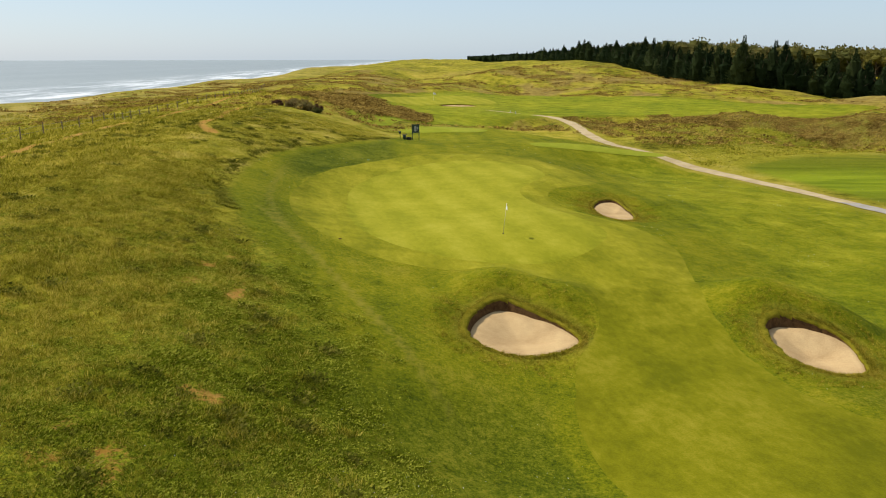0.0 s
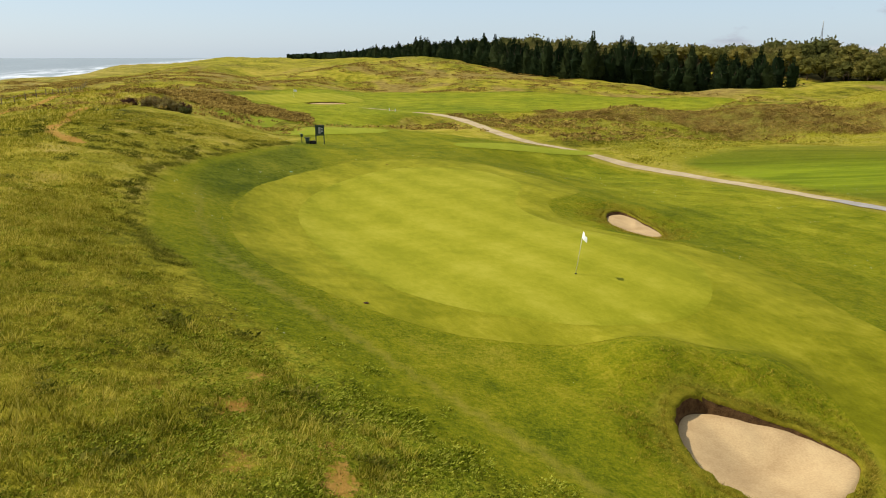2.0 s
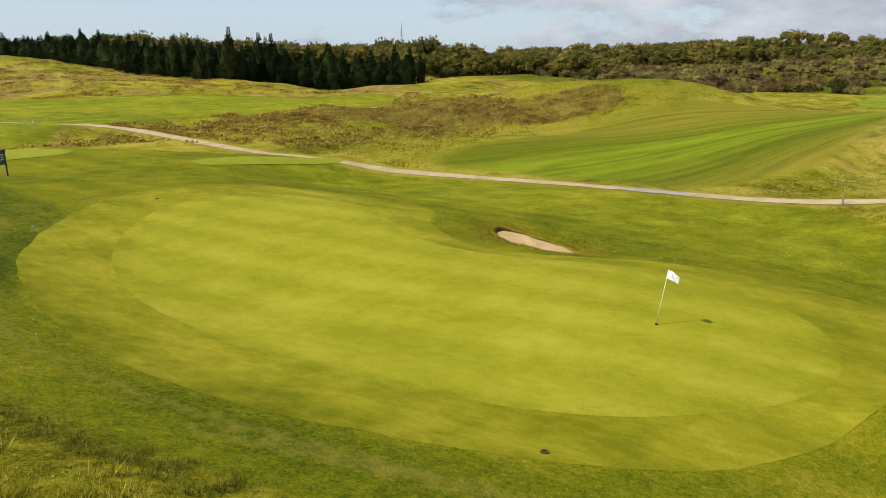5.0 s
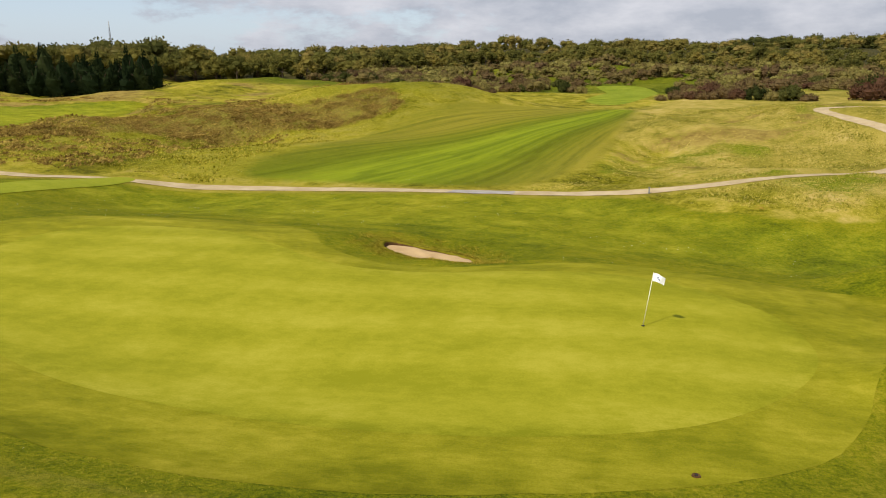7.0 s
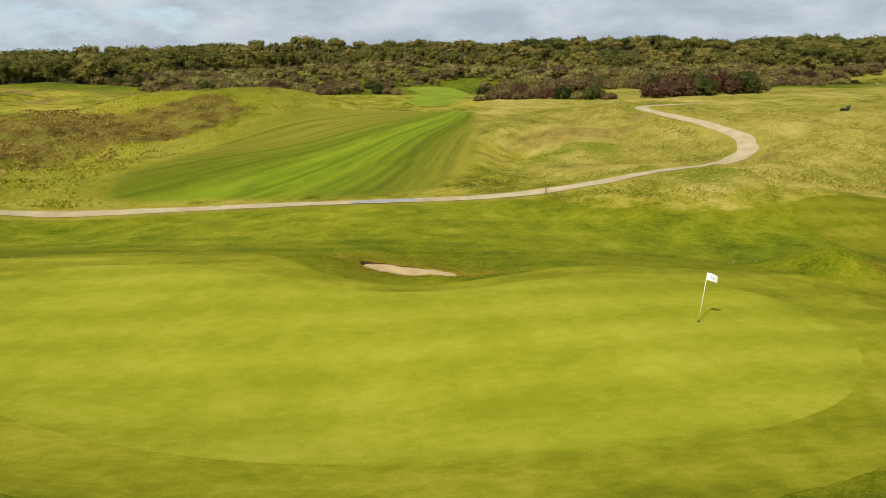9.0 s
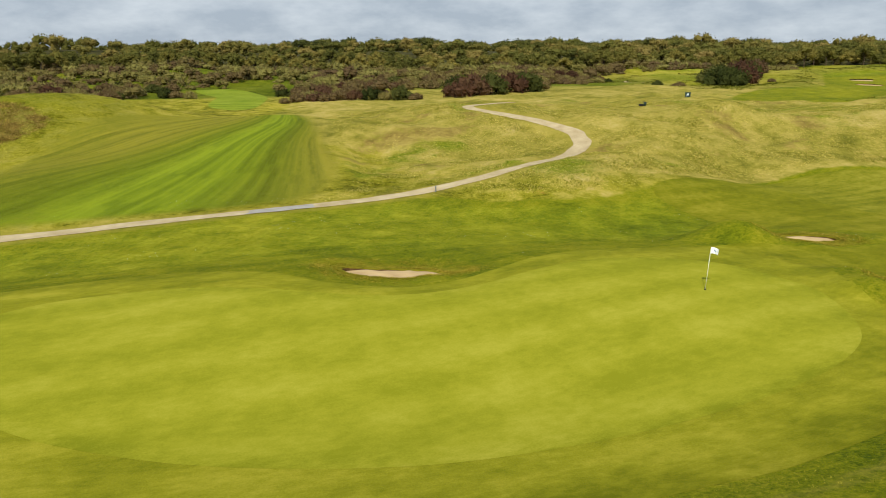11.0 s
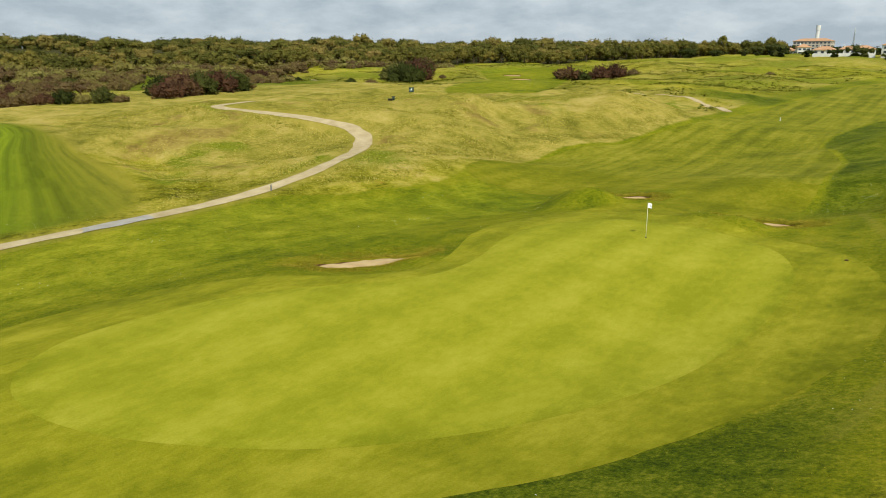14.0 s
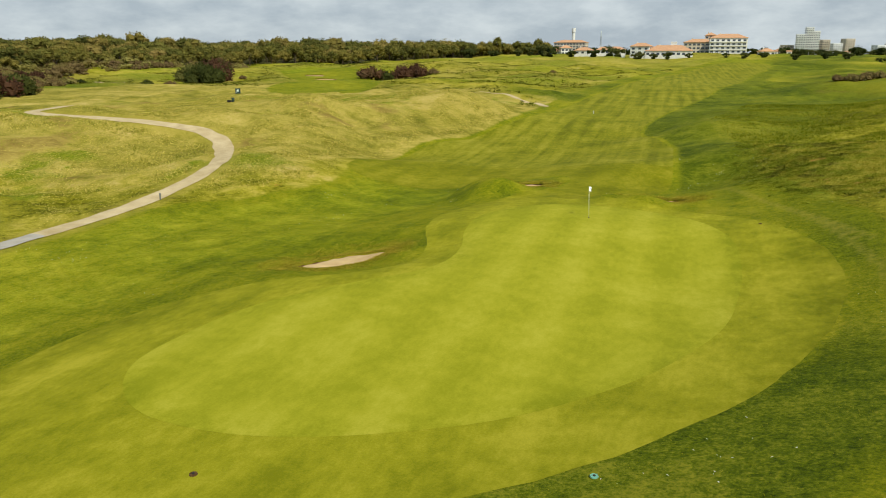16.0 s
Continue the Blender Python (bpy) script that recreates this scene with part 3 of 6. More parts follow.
def ground_weights(x, y):
    """dry, leafy, brown, sandy: how much of each the ground has."""
    east = smooth(38, 52, x) * (1 - smooth(36, 60, y)) + 0.75 * smooth(70, 84, x) * smooth(20, 40, y) * (1 - smooth(56, 66, y))
    crest = np.exp(-(((x - 56) / 16) ** 2 + ((y + 14) / 24) ** 2))
    dry = 0.30 + 0.62 * np.clip(east, 0, 1) + 0.4 * crest + 0.45 * smooth(-62, -80, x) + 0.05 - 0.18 * smooth(140, 220, y) - 0.55 * smooth(-35, -80, y) * (0.4 + 0.9 * lattice(x / 30, y / 30, 44))
    dry = dry * (0.62 + 0.65 * lattice(x / 9, y / 9, 46)) - 0.30 * smooth(34, 14, y) * smooth(24, 14, x) * smooth(-75, -50, y)
    dry = dry - 0.25 * smooth(-22, -12, x) * (x < 3) * smooth(60, 40, y)
    leafy = np.exp(-(((x + 5) / 9) ** 2 + ((y - 20) / 14) ** 2)) * 0.9 + 0.7 * np.exp(-(((x - 46) / 6) ** 2 + ((y - 36) / 5) ** 2)) + 0.4 * np.exp(-(((x + 9) / 4) ** 2 + ((y - 36) / 6) ** 2))
    leafy = leafy + 0.5 * smooth(-55, -95, y) * (0.5 + 0.9 * lattice(x / 22, y / 22, 48))
    brown = smooth(2.6, -2.6, area_distance(x, y, BROWN)) * 0.78
    brown = brown + 0.5 * smooth(9, 2, np.hypot((x - 80) * 0.8, y - 47)) * lattice(x / 3, y / 3, 4) + 0.5 * np.exp(-(((x - 60) / 8) ** 2 + ((y - 3) / 6) ** 2)) * lattice(x / 3, y / 3, 6)
    brown = brown + 0.75 * np.exp(-(((x - 77) / 4) ** 2 + ((y - 51) / 5) ** 2)) * (0.4 + lattice(x / 1.5, y / 1.5, 7)) + 0.7 * np.exp(-(((x - 67) / 3) ** 2 + ((y - 56) / 3) ** 2)) * (0.3 + lattice(x / 1.5, y / 1.5, 8)) + 0.7 * np.exp(-(((x - 76) / 2.5) ** 2 + ((y - 43) / 4) ** 2)) * (0.3 + lattice(x / 1.2, y / 1.2, 9))
    brown = brown + 1.1 * np.exp(-(((y + 105.5 + 2 * (lattice(x / 4, x * 0, 14) - 0.5)) / 1.6) ** 2)) * smooth(-8, -3, x) * smooth(16, 9, x)
    brown = brown + 0.55 * smooth(0.45, 0.75, lattice(x / 6, y / 9, 22)) * smooth(105, 150, y) * smooth(420, 250, y)
    brown = brown + 0.8 * np.exp(-(((x + 13) / 7) ** 2 + ((y - 142) / 16) ** 2)) + 0.55 * np.exp(-(((x - 96) / 12) ** 2 + ((y - 285) / 22) ** 2)) + 0.45 * smooth(0.3, 0.8, lattice(x / 16, y / 16, 21)) * smooth(130, 190, y)
    field = smooth(44, 52, x) * smooth(64, 56, y) * smooth(-80, -50, y) * smooth(130, 110, x)
    brown = brown + field * (0.62 * smooth(0.60, 0.85, lattice(x / 6, y / 6, 121)) * (0.4 + lattice(x / 1.6, y / 1.6, 122)))
    leafy = leafy + field * 0.7 * smooth(0.60, 0.85, lattice(x / 7, y / 7, 123)) * (0.3 + lattice(x / 1.8, y / 1.8, 124))
    trail = np.minimum.reduce([line_distance(x, y, t, False) for t in TRAILS])
    sandy = smooth(1.1, 0.2, trail) * (0.7 + 0.6 * lattice(x / 4, y / 6, 30))
    sandy = sandy + 1.0 * smooth(-119, -124, x) + 0.7 * np.exp(-((x + 97) / 4) ** 2) * lattice(y / 7, x / 7, 31)
    for bx, by, r in ((-12.4, 33.9, 0.45), (-10.7, 32.9, 0.6), (-10.7, 30.3, 0.7), (-8.7, 31.1, 0.65), (-8.5, 29.5, 0.6), (-10.1, 34.8, 0.4), (-7.4, 19.9, 0.55), (-6.5, 19.7, 0.5), (-9.4, 16.8, 0.4), (-7.9, 15.9, 0.5), (-7.6, 14.9, 0.45), (-9.2, 15.2, 0.45), (38.6, 41.5, 0.7), (-22, 90, 1.6)):
        sandy = sandy + 1.0 * np.exp(-(((x - bx) / r) ** 2 + ((y - by) / (1.3 * r)) ** 2)) * (0.45 + 0.75 * lattice(x * 2.2, y * 2.2, 37))
    return dry, leafy, brown, sandy


WEIGHTS = ground_weights(GX, GY)


GRID_FAIR = area_distance(GX, GY, FAIRWAY)


def build_ground():
    dry, leafy, brown, sandy = WEIGHTS
    mown = np.minimum.reduce([area_distance(GX, GY, o) for o in (MOWN, FAR_FAIRWAY, NORTH_FAIRWAY, INLAND_FAIRWAY)])
    lush_lit = 0.55 * smooth(2.0, -6.0, area_distance(GX, GY, NORTH_FAIRWAY)) + 0.25 * smooth(3.0, -6.0, area_distance(GX, GY, INLAND_FAIRWAY))
    # greener turf in the east; its lighter tone also stands for sunlit slope
    lush_lit = lush_lit + 0.42 * smooth(15, 24, GX) * smooth(0.0, -3.0, mown) * (GY < 105) * smooth(24, 34, GY)
    lush_lit = lush_lit + 0.35 * smooth(-50, -100, GY) * smooth(0.35, 0.65, lattice(GX / 38, GY / 52, 45)) * (GX > -40)
    strip = smooth(2.0, -5.0, area_distance(GX, GY, STRIPED))
    side = np.where(GY > np.interp(GX, STRIPE_LINE[:, 0], STRIPE_LINE[:, 1]), 1.0, -1.0)
    lane = np.clip(side * line_distance(GX, GY, STRIPE_LINE, False) / np.interp(GX, [40, 79, 108], [21.0, 10.0, 5.0]), -3, 3)
    worn = np.zeros_like(GX)
    for track in (spline([(-13.4, 66), (-13.2, 62), (-12.4, 54), (-9.8, 46), (-6.4, 38.5), (-3.2, 32), (-0.4, 26), (1.8, 20), (3.4, 13)], closed=False), spline([(-12.0, 49), (-8.6, 42.5), (-5.4, 36.5), (-2.4, 30)], closed=False)):
        worn = np.maximum(worn, 0.7 * smooth(0.65, 0.1, line_distance(GX, GY, track, False)))
    worn = np.maximum(worn, 0.75 * smooth(2.2, 0.6, np.abs(line_distance(GX, GY, PATH_LINE, False) - 1.0)))
    worn = np.maximum(worn, 0.6 * smooth(1.6, 0.3, BUNKER_D))
    # first term: dark green north-west bank, shade of its slope mixed into the colour
    deep = 0.95 * smooth(60, 74, GY) * smooth(96, 88, GY) * smooth(-3, -6, GX) * smooth(0.5, -2.0, mown) + smooth(165, 200, GX) * smooth(-90, -45, GY) * smooth(260, 200, GY) * 0.9
    deep = deep + 0.75 * smooth(0.3, 1.2, GRID_FAIR) * smooth(32, 22, GY) * smooth(40, 34, GX) * smooth(-14, 0, GX) * smooth(-130, -60, GY)
    deep = deep + 0.45 * smooth(0.2, 0.7, GRID_FAIR) * smooth(7, 2, GRID_FAIR) * smooth(24, 14, GY) * smooth(40, 34, GX)
    deep = deep + 0.5 * smooth(30, 42, GX) * smooth(118, 104, GX) * smooth(82, 90, GY) * smooth(165, 145, GY)
    deep = deep + (0.8 * smooth(-40, -75, GY) * smooth(75, 55, GX) + 0.34 * smooth(-45, -70, GY) * smooth(55, 75, GX)) * smooth(0.2, 1.5, GRID_FAIR) * (0.5 + 0.9 * lattice(GX / 17, GY / 17, 125))
    deep = deep + 0.45 * smooth(0.05, 0.35, GRID_FAIR) * smooth(4.5, 1.5, GRID_FAIR) * smooth(34, 40, GY) * smooth(92, 86, GY) * smooth(14, 8, GX)
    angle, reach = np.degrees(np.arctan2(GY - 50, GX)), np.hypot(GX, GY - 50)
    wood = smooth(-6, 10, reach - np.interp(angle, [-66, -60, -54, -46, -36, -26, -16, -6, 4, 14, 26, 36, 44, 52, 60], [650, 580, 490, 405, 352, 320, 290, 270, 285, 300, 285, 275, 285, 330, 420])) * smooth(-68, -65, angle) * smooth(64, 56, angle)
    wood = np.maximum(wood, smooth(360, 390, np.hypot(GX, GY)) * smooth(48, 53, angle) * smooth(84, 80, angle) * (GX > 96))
    me, values = clipped_mesh("ground", 0.12 - BUNKER_D, 0.0, (dry, leafy, brown, sandy, mown, lush_lit, worn, deep, strip, lane, wood))
    for key, v in zip(("dry", "leafy", "brown", "sandy", "mown", "lush_lit", "worn", "deep", "strip", "lane", "wood"), values):
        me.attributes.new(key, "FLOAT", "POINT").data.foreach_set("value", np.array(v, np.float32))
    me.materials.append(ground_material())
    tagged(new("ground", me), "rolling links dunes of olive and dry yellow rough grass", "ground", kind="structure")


build_ground()
green_d, fair_d = area_distance(GX, GY, GREEN), area_distance(GX, GY, FAIRWAY) + 0.16 * (lattice(GX * 1.1, GY * 1.1, 41) - 0.5)
south = GY - 15 - 3 * (lattice(GX / 4, GY / 4, 40) - 0.5)
sheet("fairway_south", np.maximum(fair_d, south), 0.007, M_FAIR_SOUTH, "long mown green fairway striped along its length", "fairway")
# last factor darkens the western collar: the grass's changing sheen set as colour
sheet("fairway", np.maximum.reduce([fair_d, -green_d - 0.35, -south]), 0.007, M_FAIR, "closely mown olive-green fairway and collar running round the putting green", "fairway", (0.95 * smooth(5.5, 0.3, green_d) + 0.5 * smooth(27, 40, GY)) * (1 - 0.3 * smooth(-3, -9, GX) * smooth(76, 68, GY) * smooth(40, 48, GY)))
sheet("putting_green", green_d, 0.012, M_GREEN, "smooth bright yellow-green kidney-shaped putting green", "putting green", smooth(-1.6, 0.0, green_d))
sheet("fairway_far", area_distance(GX, GY, FAR_FAIRWAY), 0.03, M_STRIPE, "distant mown fairway in front of the scrub", "fairway")
north_d = area_distance(GX, GY, NORTH_FAIRWAY)
far_green_d = area_distance(GX, GY, FAR_GREEN)
sheet("putting_green_north", far_green_d, 0.05, M_GREEN, "distant bright putting green with a flag", "putting green")
for outline in TEES:
    sheet("tee_box", area_distance(GX, GY, outline), 0.04, M_TEE, "flat bright green raised tee box", "tee box")

M_PATH = two_tone("path_gravel", (0.34, 0.258, 0.140), (0.50, 0.398, 0.245), 0.6, 0.95, 0.02, 30.0, 0.5, 0.02)
M_DAMP = two_tone("path_tarmac", (0.27, 0.24, 0.205), (0.37, 0.335, 0.29), 0.8, 0.8, 0.1, 40.0, 0.3, 0.01)
path_d = line_distance(GX, GY, PATH_LINE, False) + (lattice(GX / 2, GY / 2, 50) - 0.5) * 0.35
sheet("path_cart", path_d - 0.95 - 0.35 * np.exp(-((GX - 61) ** 2 + (GY - 27) ** 2) / 60), 0.035, M_PATH, "winding pale sandy gravel cart path", "path")
sheet("path_tarmac_patch", np.maximum(path_d - 0.95, np.abs(GY - 66.0) - 3.2 + (lattice(GX, GY, 51) - 0.5) * 2), 0.050, M_DAMP, "greyish tarmac repair in the cart path", "path")
for far_line in FAR_PATHS:
    sheet("path_far", line_distance(GX, GY, far_line, False) - 1.0, 0.06, M_PATH, "distant pale sandy path between dunes", "path")


# ---- parts and things ----
def part(name, bm, material, parent=None, label="", smooth_faces=False):
    me = bpy.data.meshes.new(name)
    bm.to_mesh(me)
    bm.free()
    me.materials.append(material)
    if smooth_faces:
        me.polygons.foreach_set("use_smooth", [True] * len(me.polygons))
    ob = new(name, me)
    if parent:
        ob.parent = parent
    return tagged(ob, label)


def raw(name, verts, faces, material, parent=None, label="", smooth_faces=False):
    me = bpy.data.meshes.new(name)
    me.from_pydata(verts, [], faces)
    me.materials.append(material)
    if smooth_faces:
        me.polygons.foreach_set("use_smooth", [True] * len(me.polygons))
    ob = new(name, me)
    if parent:
        ob.parent = parent
    return tagged(ob, label)


def box(bm, x0, x1, y0, y1, z0, z1, bevel=0.0):
    r = bmesh.ops.create_cube(bm, size=1, matrix=Matrix.Translation(((x0 + x1) / 2, (y0 + y1) / 2, (z0 + z1) / 2)) @ Matrix.Diagonal((x1 - x0, y1 - y0, z1 - z0, 1)))
    if bevel:
        bmesh.ops.bevel(bm, geom=list({e for v in r["verts"] for e in v.link_edges}), offset=bevel, segments=2, affect="EDGES")
    return bm


def rod(bm, a, b, r0, r1, n=8):
    a, b = Vector(a), Vector(b)
    d = b - a
    m = Matrix.Translation((a + b) / 2) @ d.to_track_quat("Z", "Y").to_matrix().to_4x4()
    bmesh.ops.create_cone(bm, cap_ends=True, segments=n, radius1=r0, radius2=r1, depth=d.length, matrix=m)
    return bm


def thing(name, x, y, label, category, group="", turn=0.0, z=None):
    ob = new(name)
    zz = float(ground_height(np.array([x]), np.array([y]))[0]) if z is None else z
    ob.matrix_world = pose(x, y, zz, 0, 0, turn)
    return tagged(ob, label, category, group)


# bunkers
M_SAND = two_tone("bunker_sand", (0.375, 0.248, 0.120), (0.53, 0.378, 0.192), 0.9, 0.95, 0.05, 16.0, 0.2, 0.015)
M_EARTH = two_tone("bunker_earth", (0.045, 0.022, 0.008), (0.14, 0.078, 0.030), 5.0, 0.95, 0.1, 25.0, 0.8, 0.05)
M_LIP = two_tone("lip_turf", (0.095, 0.098, 0.005), (0.250, 0.205, 0.018), 2.6, 0.95, 0.02, 22.0, 0.9, 0.06)


def bunker(outline, face, depth, label):
    """A bowl of sand; the bank towards `face` is cut steep, the other side runs out flush."""
    n = 96
    idx = np.linspace(0, len(outline), n, endpoint=False)
    o = np.stack([np.interp(idx, np.arange(len(outline) + 1), np.append(outline[:, q], outline[0, q])) for q in (0, 1)], 1)
    c = o.mean(0)
    d = o - c
    r = np.hypot(*d.T)
    u = d / r[:, None]
    steep = smooth(-0.25, 0.75, u @ np.array(face) / np.hypot(*face))
    rag = (lattice(idx * 0.8, idx * 0, 61) - 0.5) * 0.26
    rim = land(o[:, 0], o[:, 1])
    floor_z = depth if depth is not None else float(rim.min()) - 0.25
    lift = 0.02 + 0.07 * steep
    foot = np.minimum(floor_z + 0.06 + 0.52 * np.clip(rim - floor_z - 0.06, 0, 0.9), rim - 0.05)
    wall = np.maximum(rim + lift - foot, 0.05)
    root = tagged(new("bunker"), label, "bunker", "sand bunkers")
    root.location = (c[0], c[1], float(floor_z) - 0.3)

    def ring(scale_out, z):
        p = o + u * np.broadcast_to(scale_out, (n,))[:, None]
        return np.stack([p[:, 0], p[:, 1], np.broadcast_to(z, (n,))], 1) - np.array(root.location)

    def skin(name, rings, material, closed_centre=None):
        v = np.concatenate(rings).tolist()
        f = [(a * n + i, a * n + (i + 1) % n, (a + 1) * n + (i + 1) % n, (a + 1) * n + i) for a in range(len(rings) - 1) for i in range(n)]
        if closed_centre is not None:
            v.append(closed_centre)
            k = (len(rings) - 1) * n
            f += [(k + i, k + (i + 1) % n, len(v) - 1) for i in range(n)]
        return raw(name, v, f, material, root, "", True)

    out1 = o + u * 0.42
    out2 = o + u * 0.18
    z1, z2 = ground_height(out1[:, 0], out1[:, 1]), ground_height(out2[:, 0], out2[:, 1])
    skin("turf_lip", [ring(0.42, z1 - 0.03), ring(0.18, z2 + lift * 0.75), ring(0.0 + rag, rim + lift), ring(-0.10 + rag * 0.6, rim + lift - 0.07), ring(-0.08, rim - 0.16)], M_LIP)
    skin("bank", [ring(-0.07 + rag * 0.3, rim + lift - 0.08), ring(-0.10 - 0.05 * steep + rag * 0.4, rim + lift - 0.08 - wall * 0.5), ring(-0.16 - 0.08 * steep, foot - 0.10), ring(-0.30 - 0.08 * steep, foot - 0.30)], M_EARTH)
    rings = [ring(-0.02, foot - 0.06), ring(-0.13 - 0.07 * steep, foot - 0.02)]
    for s in (0.04, 0.14, 0.28, 0.45, 0.62, 0.80):
        inset = -(0.10 + 0.07 * steep) - s * (r - 0.25)
        z = foot * (1 - smooth(0, 1, np.array(s))) + (floor_z - 0.12) * smooth(0, 1, np.array(s)) + 0.02
        p = o + u * inset[:, None]
        z = z + (lattice(p[:, 0] * 2.2, p[:, 1] * 2.2, 71) - 0.5) * 0.07
        rings.append(ring(inset, z))
    skin("sand", rings, M_SAND, [0, 0, floor_z - 0.10 - root.location.z])
    return root


for key, (outline, face, depth) in BUNKERS.items():
    bunker(outline, face, depth, "kidney-shaped bunker of pale sand with a ragged earth bank" if "far" not in key else "small distant bunker of pale sand in a fairway")


# flagstick, dark disc for the hole, small fittings
M_STICK = two_tone("stick_paint", (0.62, 0.60, 0.42), (0.80, 0.78, 0.62), 8.0, 0.4, 0.5, 60.0, 0.05)
M_CLOTH = two_tone("flag_cloth", (0.78, 0.80, 0.84), (0.86, 0.87, 0.90), 6.0, 0.8, 0.2, 90.0, 0.2)
M_BLUE = two_tone("flag_print", (0.03, 0.06, 0.16), (0.06, 0.11, 0.24), 20.0, 0.8, 0.2)
M_DARK = two_tone("dark_hole", (0.01, 0.01, 0.008), (0.03, 0.025, 0.02), 10.0)
M_BOARD = two_tone("dark_green_paint", (0.006, 0.022, 0.016), (0.014, 0.045, 0.032), 6.0, 0.45, 0.5, 50.0, 0.1)
M_PANEL = two_tone("white_panel", (0.55, 0.60, 0.58), (0.72, 0.76, 0.74), 5.0, 0.5, 0.4)
M_WOOD = two_tone("grey_weathered_wood", (0.10, 0.075, 0.05), (0.22, 0.17, 0.12), 6.0, 0.9, 0.1, 60.0, 0.5)
M_WIRE = two_tone("fence_wire", (0.12, 0.11, 0.10), (0.2, 0.19, 0.18), 9.0, 0.5, 0.5, 50.0, 0.1, 0.01, 0.8)
M_METAL = two_tone("grey_metal", (0.28, 0.28, 0.28), (0.42, 0.42, 0.42), 9.0, 0.45, 0.5, 50.0, 0.1, 0.01, 0.7)


def flagstick(x, y, z, lean, height, wind, label, scale=1.0):
    root = thing("flagstick", x, y, label, "golf flag", z=z)
    top = Vector((lean[0], lean[1], height))
    part("pole", rod(bmesh.new(), (0, 0, 0), top, 0.016 * scale, 0.013 * scale, 10), M_STICK, root, "pale yellow pole", True)
    # no cup is cut: a solid dark disc paints the shade inside it
    bm = bmesh.new()
    rod(bm, (0, 0, 0.0), (0, 0, 0.02), 0.058, 0.058, 20)
    part("hole", bm, M_DARK, root, "near-black disc painted for the shade inside the cup")
    w = Vector(wind).normalized()
    side = Vector((-w.y, w.x, 0))
    nx, ny, length, drop = 14, 8, 0.44 * scale, 0.31 * scale
    verts, faces = [], []
    for layer in (0.004, -0.004):
        for a in range(nx + 1):
            s = a / nx
            for b in range(ny + 1):
                q = b / ny
                wave = math.sin(s * 7.0 + q * 1.5) * 0.05 * s * scale
                p = top * (1 - 0.01) - Vector((0, 0, drop * q)) - top * 0 + w * (length * s) + side * (wave + layer) - Vector((0, 0, 0.16 * s * s * scale + 0.03 * s * math.sin(q * 5)))
                p -= Vector((lean[0], lean[1], 0)) * (drop * q / height)
                verts.append(p)
    k = (nx + 1) * (ny + 1)
    for a in range(nx):
        for b in range(ny):
            i = a * (ny + 1) + b
            faces.append((i, i + 1, i + ny + 2, i + ny + 1))
            faces.append((k + i, k + i + ny + 1, k + i + ny + 2, k + i + 1))
    flag = raw("flag", verts, faces, M_CLOTH, root, "white cloth flag with a dark blue mark", True)
    marks, mf = [], []
    for layer in (0.008, -0.008):
        base = len(marks)
        ring = []
        for i in range(16):
            a = i * math.tau / 16
            s, q = 0.50 + 0.13 * math.cos(a), 0.48 + 0.18 * math.sin(a) + 0.08 * math.cos(a)
            wave = math.sin(s * 7.0 + q * 1.5) * 0.05 * s * scale
            p = top * 0.99 - Vector((0, 0, drop * q)) + w * (length * s) + side * (wave + layer) - Vector((0, 0, 0.16 * s * s * scale + 0.03 * s * math.sin(q * 5)))
            p -= Vector((lean[0], lean[1], 0)) * (drop * q / height)
            marks.append(p)
            ring.append(base + i)
        mf.append(ring)
    raw("mark", marks, mf, M_BLUE, flag, "dark blue oval mark")
    return root


gz = float(land(np.array([4.66]), np.array([46.24]))[0]) + 0.032
flagstick(4.66, 46.24, gz, (0.17, -0.22), 2.11, (-0.08, -1.0, 0), "leaning pale flagstick with white flag standing in the green")
flagstick(0.6, 190, float(land(np.array([0.6]), np.array([190.0]))[0]), (0.0, 0.0), 2.1, (0.9, -0.3, 0), "distant flagstick with white flag on the far green", 1.6)


def tee_sign(x, y, turn, label, pale):
    """Two posts, a framed board with a pale map panel and bars of lettering."""
    s = thing("tee_sign", x, y, label, "sign", "tee signs", turn)
    for px in (-0.46, 0.46):
        part("post", box(bmesh.new(), px - 0.05, px + 0.05, -0.05, 0.05, -0.2, 2.15, 0.008), M_BOARD, s)
    for pz in (0.95, 2.05):
        part("rail", box(bmesh.new(), -0.56, 0.56, -0.045, 0.045, pz, pz + 0.09, 0.008), M_BOARD, s)
    board = part("board", box(bmesh.new(), -0.41, 0.41, -0.02, 0.02, 1.05, 2.04), M_BOARD, s)
    for side in (-1, 1):
        part("map_panel", box(bmesh.new(), -0.16, 0.10, min(side * 0.022, side * 0.03), max(side * 0.022, side * 0.03), 1.50 if pale else 1.18, 1.92), M_PANEL if pale else M_METAL, board, "pale course map")
        for i in range(3):
            part("text_bar", box(bmesh.new(), 0.15, 0.36, min(side * 0.022, side * 0.031), max(side * 0.022, side * 0.031), 1.35 + 0.18 * i, 1.41 + 0.18 * i), M_PANEL, board)
    return s


